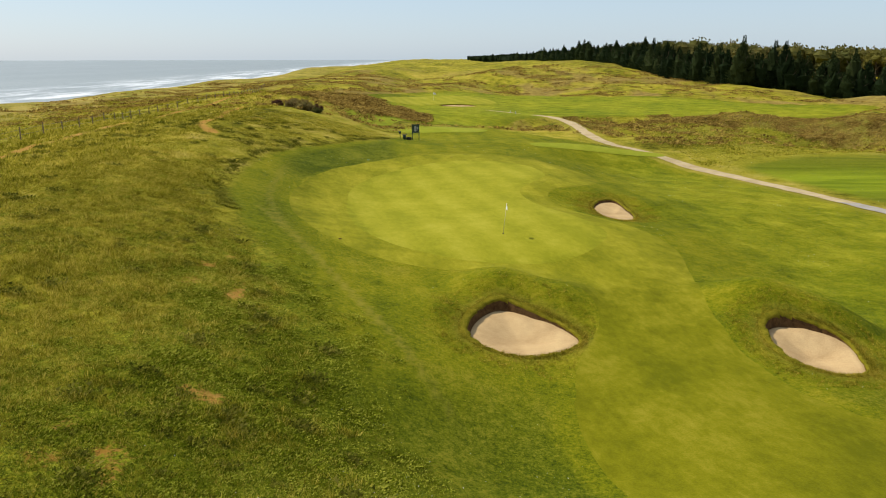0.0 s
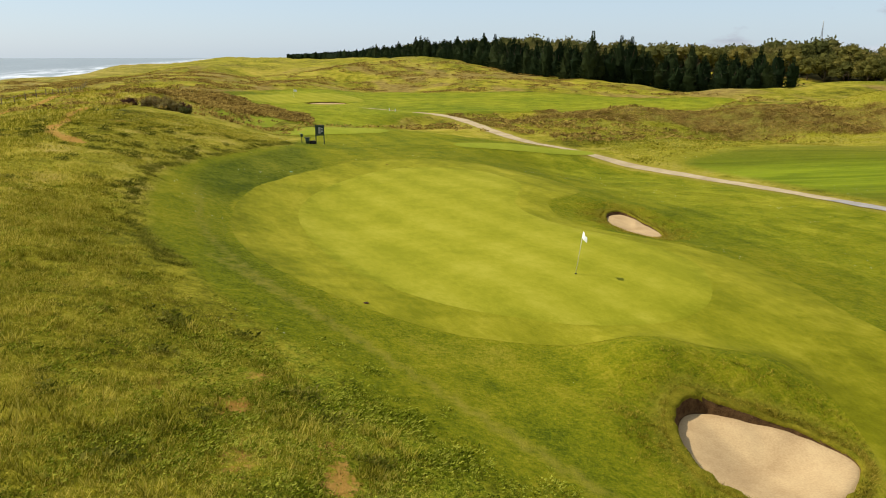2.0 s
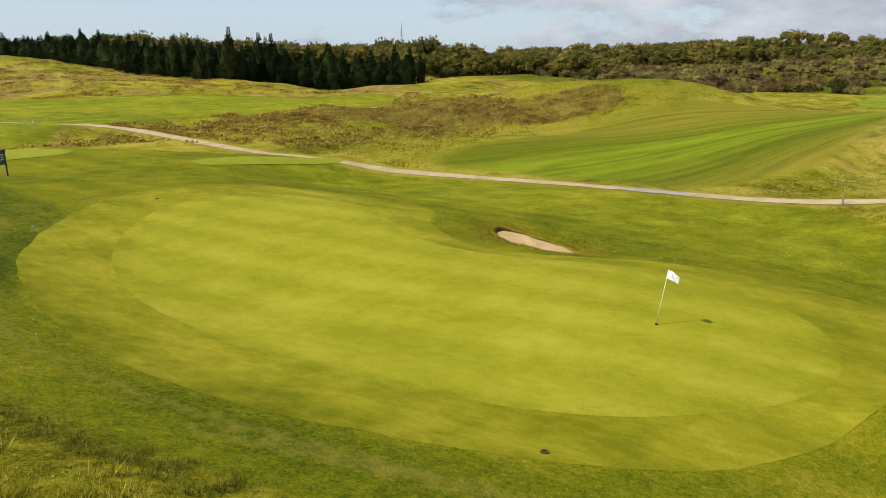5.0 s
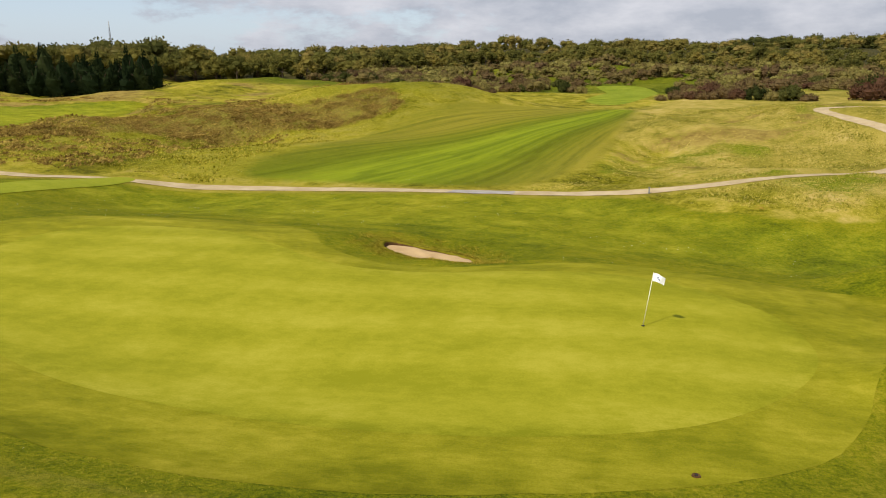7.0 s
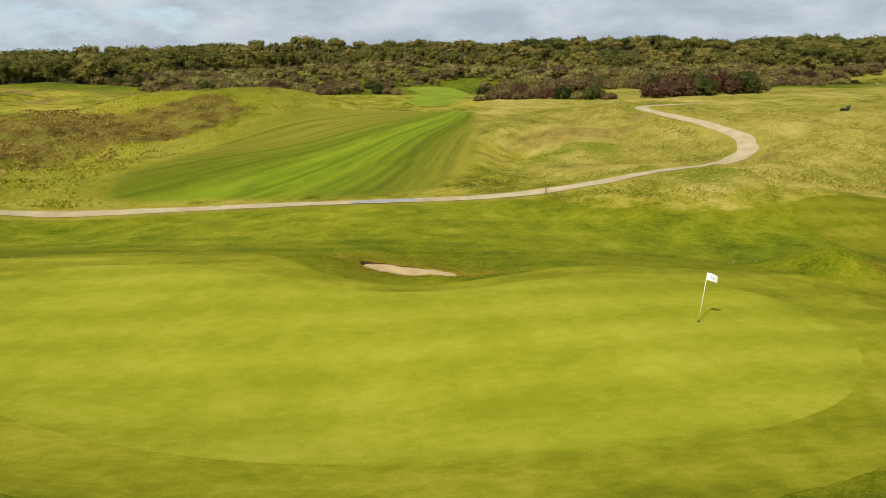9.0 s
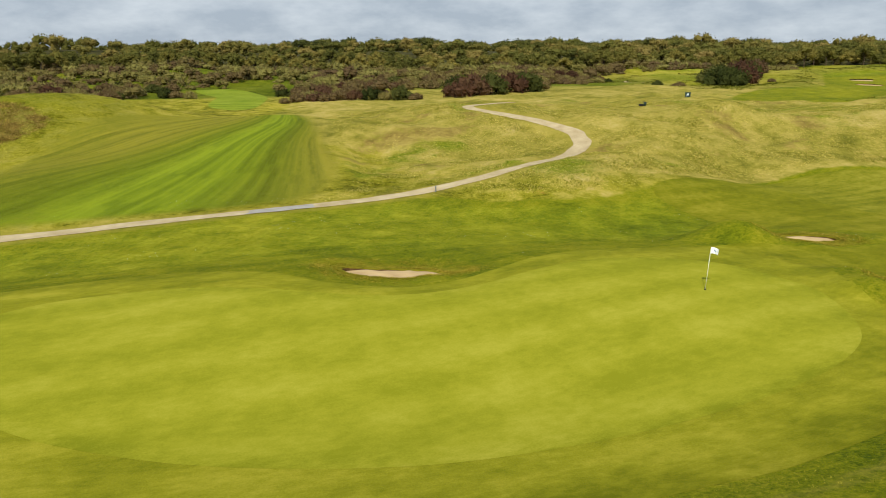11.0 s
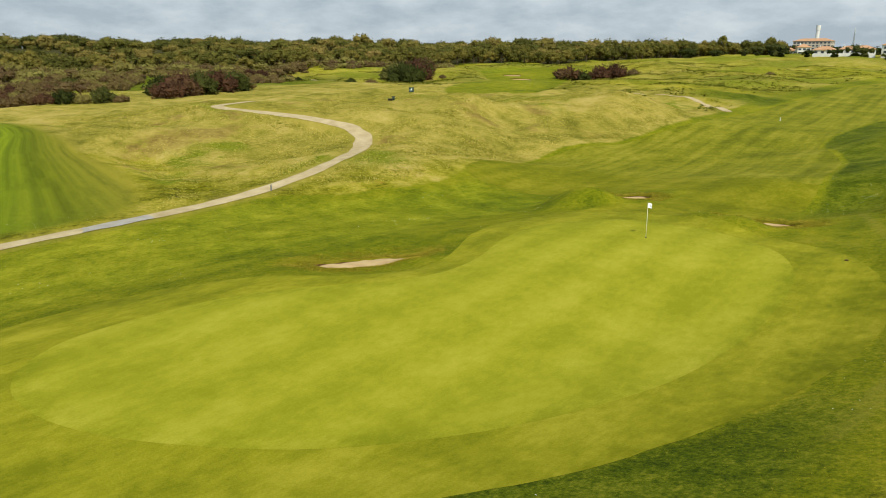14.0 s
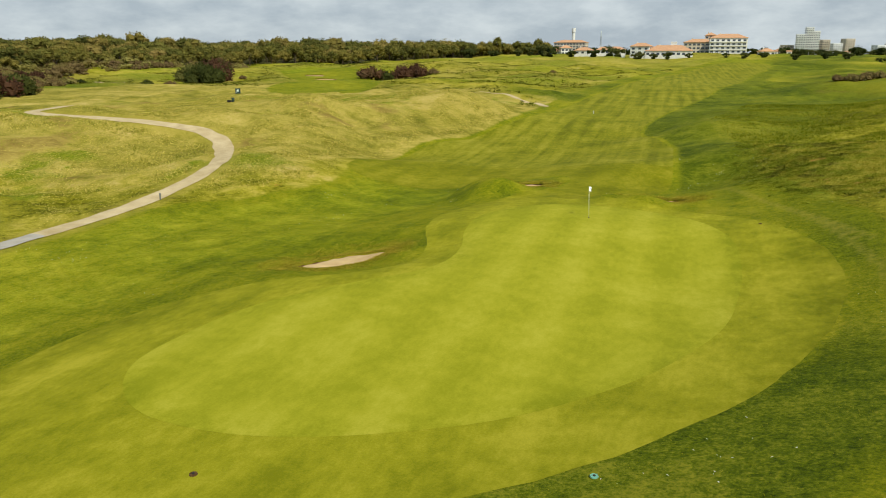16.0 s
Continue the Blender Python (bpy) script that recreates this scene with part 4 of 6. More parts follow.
def litter_bin(x, y, turn):
    s = thing("litter_bin", x, y, "small dark green litter bin lying low beside the sign", "bin", turn=turn)
    bm = bmesh.new()
    rod(bm, (0, 0, 0), (0, 0, 0.62), 0.20, 0.25, 16)
    part("bucket", bm, M_BOARD, s, "", True)
    part("lid", box(bmesh.new(), -0.3, 0.35, -0.27, 0.27, 0.62, 0.68, 0.02), M_DARK, s)
    part("base_box", box(bmesh.new(), 0.25, 0.95, -0.25, 0.25, -0.05, 0.30, 0.04), M_DARK, s)


def ball_washer(x, y):
    s = thing("ball_washer", x, y, "dark ball washer on a short post", "ball washer")
    part("post", rod(bmesh.new(), (0, 0, -0.2), (0, 0, 0.75), 0.05, 0.05, 10), M_BOARD, s)
    part("head", box(bmesh.new(), -0.13, 0.13, -0.11, 0.11, 0.72, 1.02, 0.03), M_BOARD, s)
    part("handle", rod(bmesh.new(), (0, 0, 1.02), (-0.22, 0, 1.08), 0.025, 0.025, 8), M_METAL, s, "pale metal handle")


tee_sign(-2.2, 99.4, 6, "dark green two-post tee sign standing beside a tee", False)
ball_washer(-4.3, 98.6)
litter_bin(-3.7, 98.4, 10)
tee_sign(103, -14.1, 55, "green two-post tee sign with a pale map on a dune", True)
litter_bin(81, 7.4, 40)


def marker_post(x, y, h, material, label):
    s = thing("marker_post", x, y, label, "post", "marker posts")
    part("shaft", box(bmesh.new(), -0.06, 0.06, -0.06, 0.06, -0.2, h, 0.01), material, s)
    part("cap", box(bmesh.new(), -0.075, 0.075, -0.075, 0.075, h, h + 0.05, 0.012), material, s)


marker_post(44.1, 50.6, 0.55, M_METAL, "short grey post at the edge of the cart path")
for mx, my in ((17.5, 160), (18.6, 159.6), (36.5, -42)):
    marker_post(mx, my, 0.5, M_PANEL, "small white marker post in the grass")


def sprinkler(x, y, label, material):
    s = thing("sprinkler_cover", x, y, label, "sprinkler cover")
    bm = bmesh.new()
    bmesh.ops.create_cone(bm, cap_ends=True, segments=24, radius1=0.11, radius2=0.10, depth=0.03, matrix=Matrix.Translation((0, 0, 0.03)))
    part("cover", bm, material, s)
    bm = bmesh.new()
    bmesh.ops.create_cone(bm, cap_ends=True, segments=16, radius1=0.04, radius2=0.035, depth=0.02, matrix=Matrix.Translation((0, 0, 0.05)))
    part("nozzle", bm, M_DARK, s)


M_TEAL = two_tone("teal_plastic", (0.10, 0.26, 0.18), (0.16, 0.36, 0.26), 10.0, 0.5)
sprinkler(-5.8, 43.7, "round brown sprinkler cover in the collar", M_EARTH)
sprinkler(-6.8, 76.8, "round pale green sprinkler cover in the grass", M_TEAL)
sprinkler(2.2, 81.5, "round brown sprinkler cover in the collar", M_EARTH)

# fence along the seaward dunes
FENCE = spline([(-42, 46), (-40, 60), (-39.4, 70), (-39.4, 80), (-40.4, 92), (-42, 104), (-42.4, 118), (-41, 132), (-40, 146), (-42, 172), (-46, 205)], closed=False)
seg = np.hypot(*np.diff(FENCE, axis=0).T)
run = np.concatenate([[0], np.cumsum(seg)])
fence = tagged(new("fence"), "weathered wooden post and wire fence along the dunes", "fence")
fence.location = (-44, 52, float(ground_height(np.array([-44.0]), np.array([52.0]))[0]))
tops = []
for i, s in enumerate(np.arange(0, run[-1], 4.0)):
    fx, fy = np.interp(s, run, FENCE[:, 0]), np.interp(s, run, FENCE[:, 1])
    fz = float(ground_height(np.array([fx]), np.array([fy]))[0])
    bm = bmesh.new()
    h = 1.15 + random.uniform(-0.12, 0.12)
    rod(bm, Vector((fx, fy, fz - 0.3)) - fence.location, Vector((fx + random.uniform(-0.06, 0.06), fy + random.uniform(-0.06, 0.06), fz + h)) - fence.location, 0.075, 0.06, 7)
    part("post", bm, M_WOOD, fence)
    tops.append(Vector((fx, fy, fz)) - fence.location)
for wz in (0.45, 0.95):
    bm = bmesh.new()
    for a, b in zip(tops, tops[1:]):
        rod(bm, a + Vector((0, 0, wz)), b + Vector((0, 0, wz)), 0.012, 0.012, 4)
    part("wire", bm, M_WIRE, fence)

# sea
k = Mat("sea_water", 0.35, 0.5)
far_swell = k.noise(0.012, 4, 0.6, (1.0, 0.25, 1.0))
rip = k.noise(0.25, 5, 0.65, (1.0, 0.35, 1.0))
sepn = k.n.new("ShaderNodeSeparateXYZ")
k.l.new(k.co, sepn.inputs[0])
surf = k.math("ADD", sepn.outputs["X"], k.math("MULTIPLY", k.math("SUBTRACT", k.noise(0.02, 4, 0.6, (1.0, 0.5, 1.0)), 0.5), 70.0))
band = k.math("MULTIPLY", k.step(surf, -235, -165), k.step(k.noise(0.05, 6, 0.7, (1.6, 0.3, 1.0)), 0.44, 0.60))
c = k.ramp(k.math("ADD", k.math("MULTIPLY", far_swell, 0.6), k.math("MULTIPLY", rip, 0.4)), (0.35, (0.20, 0.225, 0.215)), (0.65, (0.28, 0.30, 0.28)))
c = k.mix(band, c, (0.78, 0.79, 0.79))
k.bump(k.math("ADD", rip, k.noise(1.5, 3)), 0.5, 0.4)
M_SEA = k.color(c)
sx, sy = np.linspace(-4700, -108, 60), np.linspace(-4700, 4700, 60)
sv = [(x, y, -3.9) for y in sy for x in sx]
sf = [(j * 60 + i, j * 60 + i + 1, j * 60 + i + 61, j * 60 + i + 60) for j in range(59) for i in range(59)]
tagged(raw("water", sv, sf, M_SEA), "grey-green sea with white surf along the beach", "sea", kind="structure")


# ---- trees and shrubs ----
def foliage(name, dark, mid, light, odd=None):
    k = Mat(name, 0.85, 0.06)
    f = k.math("ADD", k.math("MULTIPLY", k.rand(), 0.52), k.math("ADD", k.math("MULTIPLY", k.island(), 0.24), k.math("MULTIPLY", k.noise(0.5, 3), 0.24)))
    stops = [(0.2, dark), (0.5, mid), (0.78, light)]
    if odd:
        stops.append((0.9, odd))
    return leafy_shader(k, k.ramp(f, *stops))


def leafy_shader(k, c):
    """Leaves that let some light through."""
    k.color(c)
    thin = k.n.new("ShaderNodeBsdfTranslucent")
    k.l.new(c, thin.inputs["Color"])
    both = k.n.new("ShaderNodeMixShader")
    both.inputs[0].default_value = 0.42
    k.l.new(k.b.outputs[0], both.inputs[1])
    k.l.new(thin.outputs[0], both.inputs[2])
    k.l.new(both.outputs[0], k.n["Material Output"].inputs["Surface"])
    return k.m


M_BARK = two_tone("bark", (0.05, 0.035, 0.022), (0.13, 0.095, 0.06), 2.0, 0.9, 0.1, 12.0, 0.6, 0.05)
M_CYPRESS = foliage("cypress_needles", (0.009, 0.018, 0.006), (0.020, 0.034, 0.010), (0.042, 0.056, 0.016))
M_PINE = foliage("pine_needles", (0.095, 0.095, 0.022), (0.178, 0.162, 0.034), (0.270, 0.214, 0.050), (0.38, 0.30, 0.062))
M_SCRUB = foliage("scrub_leaves", (0.150, 0.095, 0.045), (0.205, 0.148, 0.055), (0.265, 0.225, 0.062), (0.31, 0.28, 0.09))
M_RUST = foliage("rusty_leaves", (0.060, 0.030, 0.018), (0.125, 0.062, 0.034), (0.155, 0.105, 0.048))
M_BUSH = foliage("bush_leaves", (0.034, 0.042, 0.010), (0.070, 0.078, 0.018), (0.120, 0.115, 0.030))


def blob(rng, centre, size, n_u=9, n_v=6, ragged=0.25):
    """A lumpy closed form that fills the heart of a crown."""
    v, f = [], []
    for b in range(n_v + 1):
        th = math.pi * b / n_v
        for a in range(n_u):
            ph = math.tau * (a + 0.5 * (b % 2)) / n_u
            s = 1 + rng.uniform(-ragged, ragged)
            v.append((centre[0] + size[0] * s * math.sin(th) * math.cos(ph), centre[1] + size[1] * s * math.sin(th) * math.sin(ph), centre[2] + size[2] * s * math.cos(th)))
    for b in range(n_v):
        for a in range(n_u):
            f.append((b * n_u + a, (b + 1) * n_u + a, (b + 1) * n_u + (a + 1) % n_u, b * n_u + (a + 1) % n_u))
    return v, f


def spray(rng, v, f, p, out, length, width):
    """A small kinked leaf spray of two triangles' width."""
    out = Vector(out).normalized()
    side = out.cross(Vector((rng.uniform(-1, 1), rng.uniform(-1, 1), rng.uniform(-1, 1)))).normalized()
    k = len(v)
    tip = Vector(p) + out * length
    midp = Vector(p) + out * (length * 0.45) + out.cross(side) * (0.15 * length)
    v += [tuple(Vector(p)), tuple(midp + side * width), tuple(tip), tuple(midp - side * width)]
    f.append((k, k + 1, k + 2))
    f.append((k, k + 2, k + 3))


def leaf_clump(rng, v, f, c, s, count, length, width):
    """A dark heart and small leaf sprays all round it, thickest above."""
    bv, bf = blob(rng, c, (s[0] * 0.66, s[1] * 0.66, s[2] * 0.66), 7, 5, 0.3)
    k = len(v)
    v += bv
    f += [tuple(k + i for i in q) for q in bf]
    for _ in range(count):
        d = Vector((rng.gauss(0, 1), rng.gauss(0, 1), rng.gauss(0.3, 1))).normalized()
        reach = rng.uniform(0.55, 0.98)
        p = (c[0] + d.x * s[0] * reach, c[1] + d.y * s[1] * reach, c[2] + d.z * s[2] * reach)
        spray(rng, v, f, p, (d.x + rng.uniform(-0.9, 0.9), d.y + rng.uniform(-0.9, 0.9), d.z + rng.uniform(-0.5, 0.8)), length * rng.uniform(0.7, 1.3), width * rng.uniform(0.7, 1.3))


def conifer_meshes(seed, h, r):
    """Tiers of feathery boughs that droop and turn up at their tips, with a thin leader."""
    rng = random.Random(seed)
    v, f = blob(rng, (0, 0, h * 0.40), (r * 0.50, r * 0.50, h * 0.40), 10, 8, 0.3)
    for tier in range(13):
        q = (tier + rng.uniform(-0.3, 0.3)) / 13.5
        reach = r * (1 - max(q, 0)) ** 0.75 * rng.uniform(0.85, 1.12)
        for b in range(max(5, int(13 * (1 - q)))):
            a = rng.uniform(0, math.tau)
            length = reach * rng.uniform(0.65, 1.1)
            for j in range(5):
                t = 0.35 + 0.65 * j / 4
                p = (length * t * math.cos(a), length * t * math.sin(a), h * (0.05 + 0.90 * max(q, 0)) + length * (0.38 * t * t - 0.16 * t))
                spray(rng, v, f, p, (math.cos(a) + rng.uniform(-0.7, 0.7), math.sin(a) + rng.uniform(-0.7, 0.7), rng.uniform(-0.15, 0.85)), rng.uniform(0.5, 1.05) * (1 - 0.35 * q), rng.uniform(0.13, 0.26))
    for i in range(34):
        a = i * 2.4
        spray(rng, v, f, (0.2 * math.cos(a), 0.2 * math.sin(a), h * (0.82 + 0.0055 * i)), (math.cos(a), math.sin(a), 1.5), 1.1 - 0.02 * i, 0.15)
    return v, f


def round_meshes(seed, h, r, flat=0.45, stem=0.4):
    """A wind-shaped broad crown of many clumps on a bare stem, domed on top."""
    rng = random.Random(seed)
    v, f = [], []
    for i in range(12):
        a = i * 2.4 + rng.uniform(-0.4, 0.4)
        q = math.sqrt(i / 12.0)
        d = r * 0.80 * q
        s = r * rng.uniform(0.26, 0.42)
        z = h * (stem + (1 - stem) * (0.78 - 0.42 * q * q + rng.uniform(-0.14, 0.06)))
        leaf_clump(rng, v, f, (d * math.cos(a), d * math.sin(a), z), (s, s, s * (0.4 + flat)), 64, r * 0.105, r * 0.036)
    return v, f


def bush_meshes(seed, h, r):
    """Several rounded lobes of small leaves down to the ground."""
    rng = random.Random(seed)
    v, f = [], []
    for i in range(9):
        a = i * 2.4 + rng.uniform(-0.5, 0.5)
        q = math.sqrt(i / 9.0)
        s = r * rng.uniform(0.28, 0.44)
        leaf_clump(rng, v, f, (r * 0.66 * q * math.cos(a), r * 0.66 * q * math.sin(a), h * (0.50 - 0.26 * q + rng.uniform(-0.08, 0.08))), (s, s, h * rng.uniform(0.30, 0.42)), 66, r * 0.115, r * 0.036)
    return v, f


def stem_mesh(h, r, limbs, seed):
    rng = random.Random(seed)
    bm = bmesh.new()
    rod(bm, (0, 0, -0.6), (rng.uniform(-0.2, 0.2), rng.uniform(-0.2, 0.2), h), r, r * 0.45, 7)
    for i in range(limbs):
        a = i * 2.4
        rod(bm, (0, 0, h * rng.uniform(0.5, 0.9)), (h * 0.4 * math.cos(a), h * 0.4 * math.sin(a), h * rng.uniform(1.05, 1.4)), r * 0.4, r * 0.15, 5)
    return bm


def plant_kind(name, meshes, material, label, category, stem=None, group=""):
    """One tree or shrub with its parts, parked at the origin to be copied."""
    root = tagged(new(name), label, category, group)
    part("trunk", stem if stem else rod(bmesh.new(), (0, 0, -0.4), (0, 0, 0.6), 0.12, 0.07, 6), M_BARK, root)
    raw("crown", *meshes, material, root)
    return root


KINDS = {
    "cypress": [plant_kind("cypress_tree", conifer_meshes(10 + i, 12.0, 4.3), M_CYPRESS, "tall dark green cypress in a dense windbreak", "tree", stem_mesh(7, 0.28, 3, i), "cypress windbreak") for i in range(4)],
    "pine": [plant_kind("pine_tree", round_meshes(30 + i, 8.6, 4.6, 0.45, 0.12), M_PINE, "olive-green maritime pine with a rounded crown", "tree", stem_mesh(4.0, 0.22, 5, 40 + i), "pine wood") for i in range(5)],
    "scrub": [plant_kind("scrub_bush", bush_meshes(50 + i, 3.6, 3.6), M_SCRUB, "rounded olive-brown dune scrub bush", "bush", None, "dune scrub") for i in range(4)],
    "rust": [plant_kind("tamarisk_bush", bush_meshes(60 + i, 4.6, 4.2), M_RUST, "large rust-brown evergreen dune bush", "bush", None, "rusty bushes") for i in range(2)],
    "bush": [plant_kind("evergreen_bush", bush_meshes(70 + i, 5.0, 4.2), M_BUSH, "large dark green rounded bush on the links", "bush", None, "dark bushes") for i in range(3)],
}
SPOTS = {k: [] for k in KINDS}


def plant(kind, x, y, scale, tall=1.0):
    SPOTS[kind].append((x, y, scale, tall))


R = random.Random(5)
# windbreak: from its eastern end west, then north along the coast
BELT = spline([(150, 213), (138, 226), (120, 242), (106, 254), (100, 300), (98, 360), (97, 450), (97, 580), (98, 740), (100, 940)], closed=False, n=20)
bl = np.concatenate([[0], np.cumsum(np.hypot(*np.diff(BELT, axis=0).T))])
for row, back in enumerate((0, 6, 13, 21)):
    s = R.uniform(0, 3)
    while s < bl[-1]:
        bx, by = np.interp(s, bl, BELT[:, 0]), np.interp(s, bl, BELT[:, 1])
        h = R.choice((R.uniform(0.62, 0.95), R.uniform(0.85, 1.22))) * float(np.interp(s, [0, 60, 95, 200], [1.02, 1.06, 0.95, 0.84]))
        plant("cypress", bx + back * 0.9 + R.uniform(-1.5, 1.5), by + back * 0.55 + R.uniform(-1.5, 1.5), R.uniform(0.85, 1.15), h)
        s += (4.2 if s < 200 else 9.0) * R.uniform(0.8, 1.25) * (1 if row < 2 else 1.4)
plant("cypress", 104, 248, 1.05, 0.95)

# pine wood: a broad front to the east and south-east
FRONT = [(52, 330), (44, 285), (36, 275), (26, 285), (14, 300), (4, 285), (-6, 270), (-16, 290), (-26, 320), (-36, 350), (-46, 400), (-54, 480), (-60, 570), (-66, 640)]


def front(a):
    return float(np.interp(-a, [-p[0] for p in FRONT], [p[1] for p in FRONT]))


BACK_ROWS = []
for gap, step in ((0, 7.4), (8, 8), (17, 8.6), (27, 9.2), (38, 9.4), (50, 10), (64, 10.5), (80, 11), (98, 11.5), (120, 12.5), (146, 13), (175, 14), (210, 15)):
    a = 54.0
    while a > -66:
        d = front(a) + gap + R.uniform(-5, 5)
        x, y = d * math.cos(radians(a)), 50 + d * math.sin(radians(a))
        if not (x < 175 and y > 200):
            size = (x, y, R.uniform(0.52, 1.0) * (1 + gap / 500) * float(np.interp(a, [-62, -32, -8, 14, 28, 44], [1.75, 1.4, 1.0, 1.05, 1.35, 1.65])), R.uniform(0.75, 1.1))
            if gap < 15 and len(SPOTS["pine"]) < 290:
                plant("pine", *size)
            else:
                BACK_ROWS.append(size)
        a -= math.degrees(step / d) * R.uniform(0.75, 1.3)

# dune scrub before the wood
SCRUB_ROWS = []
for _ in range(1500):
    a = R.uniform(-40, 34)
    near = float(np.interp(a, [-40, -25, -12, -4, 4, 8, 14, 20, 27, 34], [300, 235, 195, 175, 158, 165, 205, 150, 165, 255]))
    d = near + (front(a) + 8 - near) * R.random() ** 0.8
    x, y = d * math.cos(radians(a)), 50 + d * math.sin(radians(a))
    if (158 < x < 240 and 52 < y < 100 and R.random() < 0.5) or float(area_distance(np.array([x]), np.array([y]), FAR_FAIRWAY)[0]) < 3 or (105 < x < 262 and y < -62) or (y > 118 and x < 170):
        continue
    size = (x, y, R.uniform(0.40, 1.0), R.uniform(0.65, 1.15))
    if d < near + 45 and len(SPOTS["scrub"]) < 270:
        plant("scrub" if R.random() < 0.8 else ("bush" if R.random() < 0.55 else "rust"), *size)
    else:
        SCRUB_ROWS.append(size)
for x, y, s, kind in ((154, 20, 1.1, "rust"), (158, 14, 1.4, "rust"), (162, 8, 1.5, "bush"), (166, 1, 1.55, "rust"), (170, -5, 1.4, "bush"), (175, -11, 1.2, "scrub"), (164, 16, 1.3, "bush"),
                      (203, -90, 1.9, "bush"), (209, -98, 2.2, "bush"), (215, -106, 2.0, "rust"), (222, -113, 1.9, "bush"), (229, -121, 1.7, "rust"), (236, -128, 1.5, "rust"), (214, -94, 1.8, "bush"), (210, -116, 0.55, "scrub"), (186, -62, 0.6, "scrub"), (190, -66, 0.7, "scrub"), (194, -60, 0.6, "bush"),
                      (169, -147, 1.6, "rust"), (164, -151, 1.5, "bush"), (159, -155, 1.7, "rust"), (154, -158, 1.5, "rust"), (148, -161, 0.9, "scrub"),
                      (0.5, -121, 0.6, "scrub"), (-2.8, -121.6, 0.7, "scrub"), (-6.0, -122.2, 0.75, "scrub"), (-9, -122.5, 0.7, "scrub"), (-11.8, -123.5, 0.55, "scrub"), (160.5, 62, 0.55, "scrub"), (163, 58.5, 0.75, "scrub"), (161, 55, 0.6, "rust"), (160, 52, 0.7, "scrub"), (160, 48.5, 0.8, "scrub"), (157, 45, 0.65, "rust"), (157, 41, 0.8, "bush"), (155, 37.5, 0.75, "scrub"), (153, 34, 0.85, "bush"), (151, 30.5, 0.6, "scrub"), (166, 52, 0.9, "rust"), (165, 45, 1.0, "scrub"), (112, -199, 0.75, "scrub"), (115, -203, 0.45, "scrub"), (-6, -150, 0.7, "scrub"),
                      (-19.6, 112.5, 0.55, "scrub"), (-21.5, 114.5, 0.5, "scrub"), (-18.0, 114.2, 0.35, "rust"), (-24.5, 117, 0.3, "rust"), (-17.4, 111.0, 0.28, "bush")):
    plant(kind, x, y, s, R.uniform(0.85, 1.1))

for kind, spots in SPOTS.items():
    px, py = np.array([s[0] for s in spots]), np.array([s[1] for s in spots])
    pz = ground_height(px, py)
    for i, ((x, y, s, tall), z) in enumerate(zip(spots, pz)):
        src = KINDS[kind][i % len(KINDS[kind])]
        m = pose(x, y, float(z) - 0.1, 0, 0, R.uniform(0, 360)) @ Matrix.Diagonal((s, s, s * tall, 1))
        if i < len(KINDS[kind]):
            src.matrix_world = m
        else:
            twin = copy_thing(src, Matrix.Identity(4))
            twin.matrix_basis = m

# the wood behind its first rows, joined
LIGHT = []
for i in range(4):
    rng = random.Random(90 + i)
    v, f = [], []
    for j in range(5):
        c = (2.6 * math.cos(j * 1.7 + i), 2.6 * math.sin(j * 1.7 + i), rng.uniform(4.2, 5.8)) if j else (0, 0, 5.6)
        s = rng.uniform(1.5, 2.4)
        leaf_clump(rng, v, f, c, (s, s, s * 0.85), 30, 0.62, 0.24)
    leaf_clump(rng, v, f, (0, 0, 2.6), (2.6, 2.6, 2.2), 20, 0.62, 0.24)
    LIGHT.append((np.array(v), f))


def joined_wood(name, rows, stops, sink, label, category):
    """Trees too deep in the wood to tell apart, as one mesh with a tint for each."""
    bz = ground_height(np.array([s[0] for s in rows]), np.array([s[1] for s in rows]))
    wv, wf, tint, count = [], [], [], 0
    for i, ((x, y, s, tall), z) in enumerate(zip(rows, bz)):
        v, f = LIGHT[i % 4]
        a = R.uniform(0, math.tau)
        q = np.stack([x + s * (v[:, 0] * math.cos(a) - v[:, 1] * math.sin(a)), y + s * (v[:, 0] * math.sin(a) + v[:, 1] * math.cos(a)), z - sink * s + s * tall * v[:, 2]], 1)
        wv += q.tolist()
        wf += [tuple(count + p for p in face) for face in f]
        tint += [R.random()] * len(v)
        count += len(v)
    k = Mat(name + "_leaves", 0.85, 0.05)
    f = k.math("ADD", k.math("MULTIPLY", k.attr("tint"), 0.6), k.math("ADD", k.math("MULTIPLY", k.island(), 0.15), k.math("MULTIPLY", k.noise(0.25, 3), 0.25)))
    m = leafy_shader(k, k.ramp(f, *stops))
    wood = raw(name, wv, wf, m)
    wood.data.attributes.new("tint", "FLOAT", "POINT").data.foreach_set("value", np.array(tint, np.float32))
    tagged(wood, label, category, kind="stuff")


joined_wood("pine_wood", BACK_ROWS, ((0.15, (0.084, 0.086, 0.021)), (0.45, (0.155, 0.146, 0.032)), (0.7, (0.240, 0.190, 0.048)), (0.9, (0.32, 0.235, 0.075))), 1.0, "dense olive pine wood behind the first trees", "wood")
joined_wood("scrub_thicket", SCRUB_ROWS, ((0.15, (0.140, 0.088, 0.044)), (0.40, (0.185, 0.136, 0.050)), (0.62, (0.245, 0.210, 0.058)), (0.8, (0.30, 0.265, 0.074)), (0.95, (0.130, 0.148, 0.034))), 3.2, "thicket of olive and brown dune scrub before the wood", "scrub")

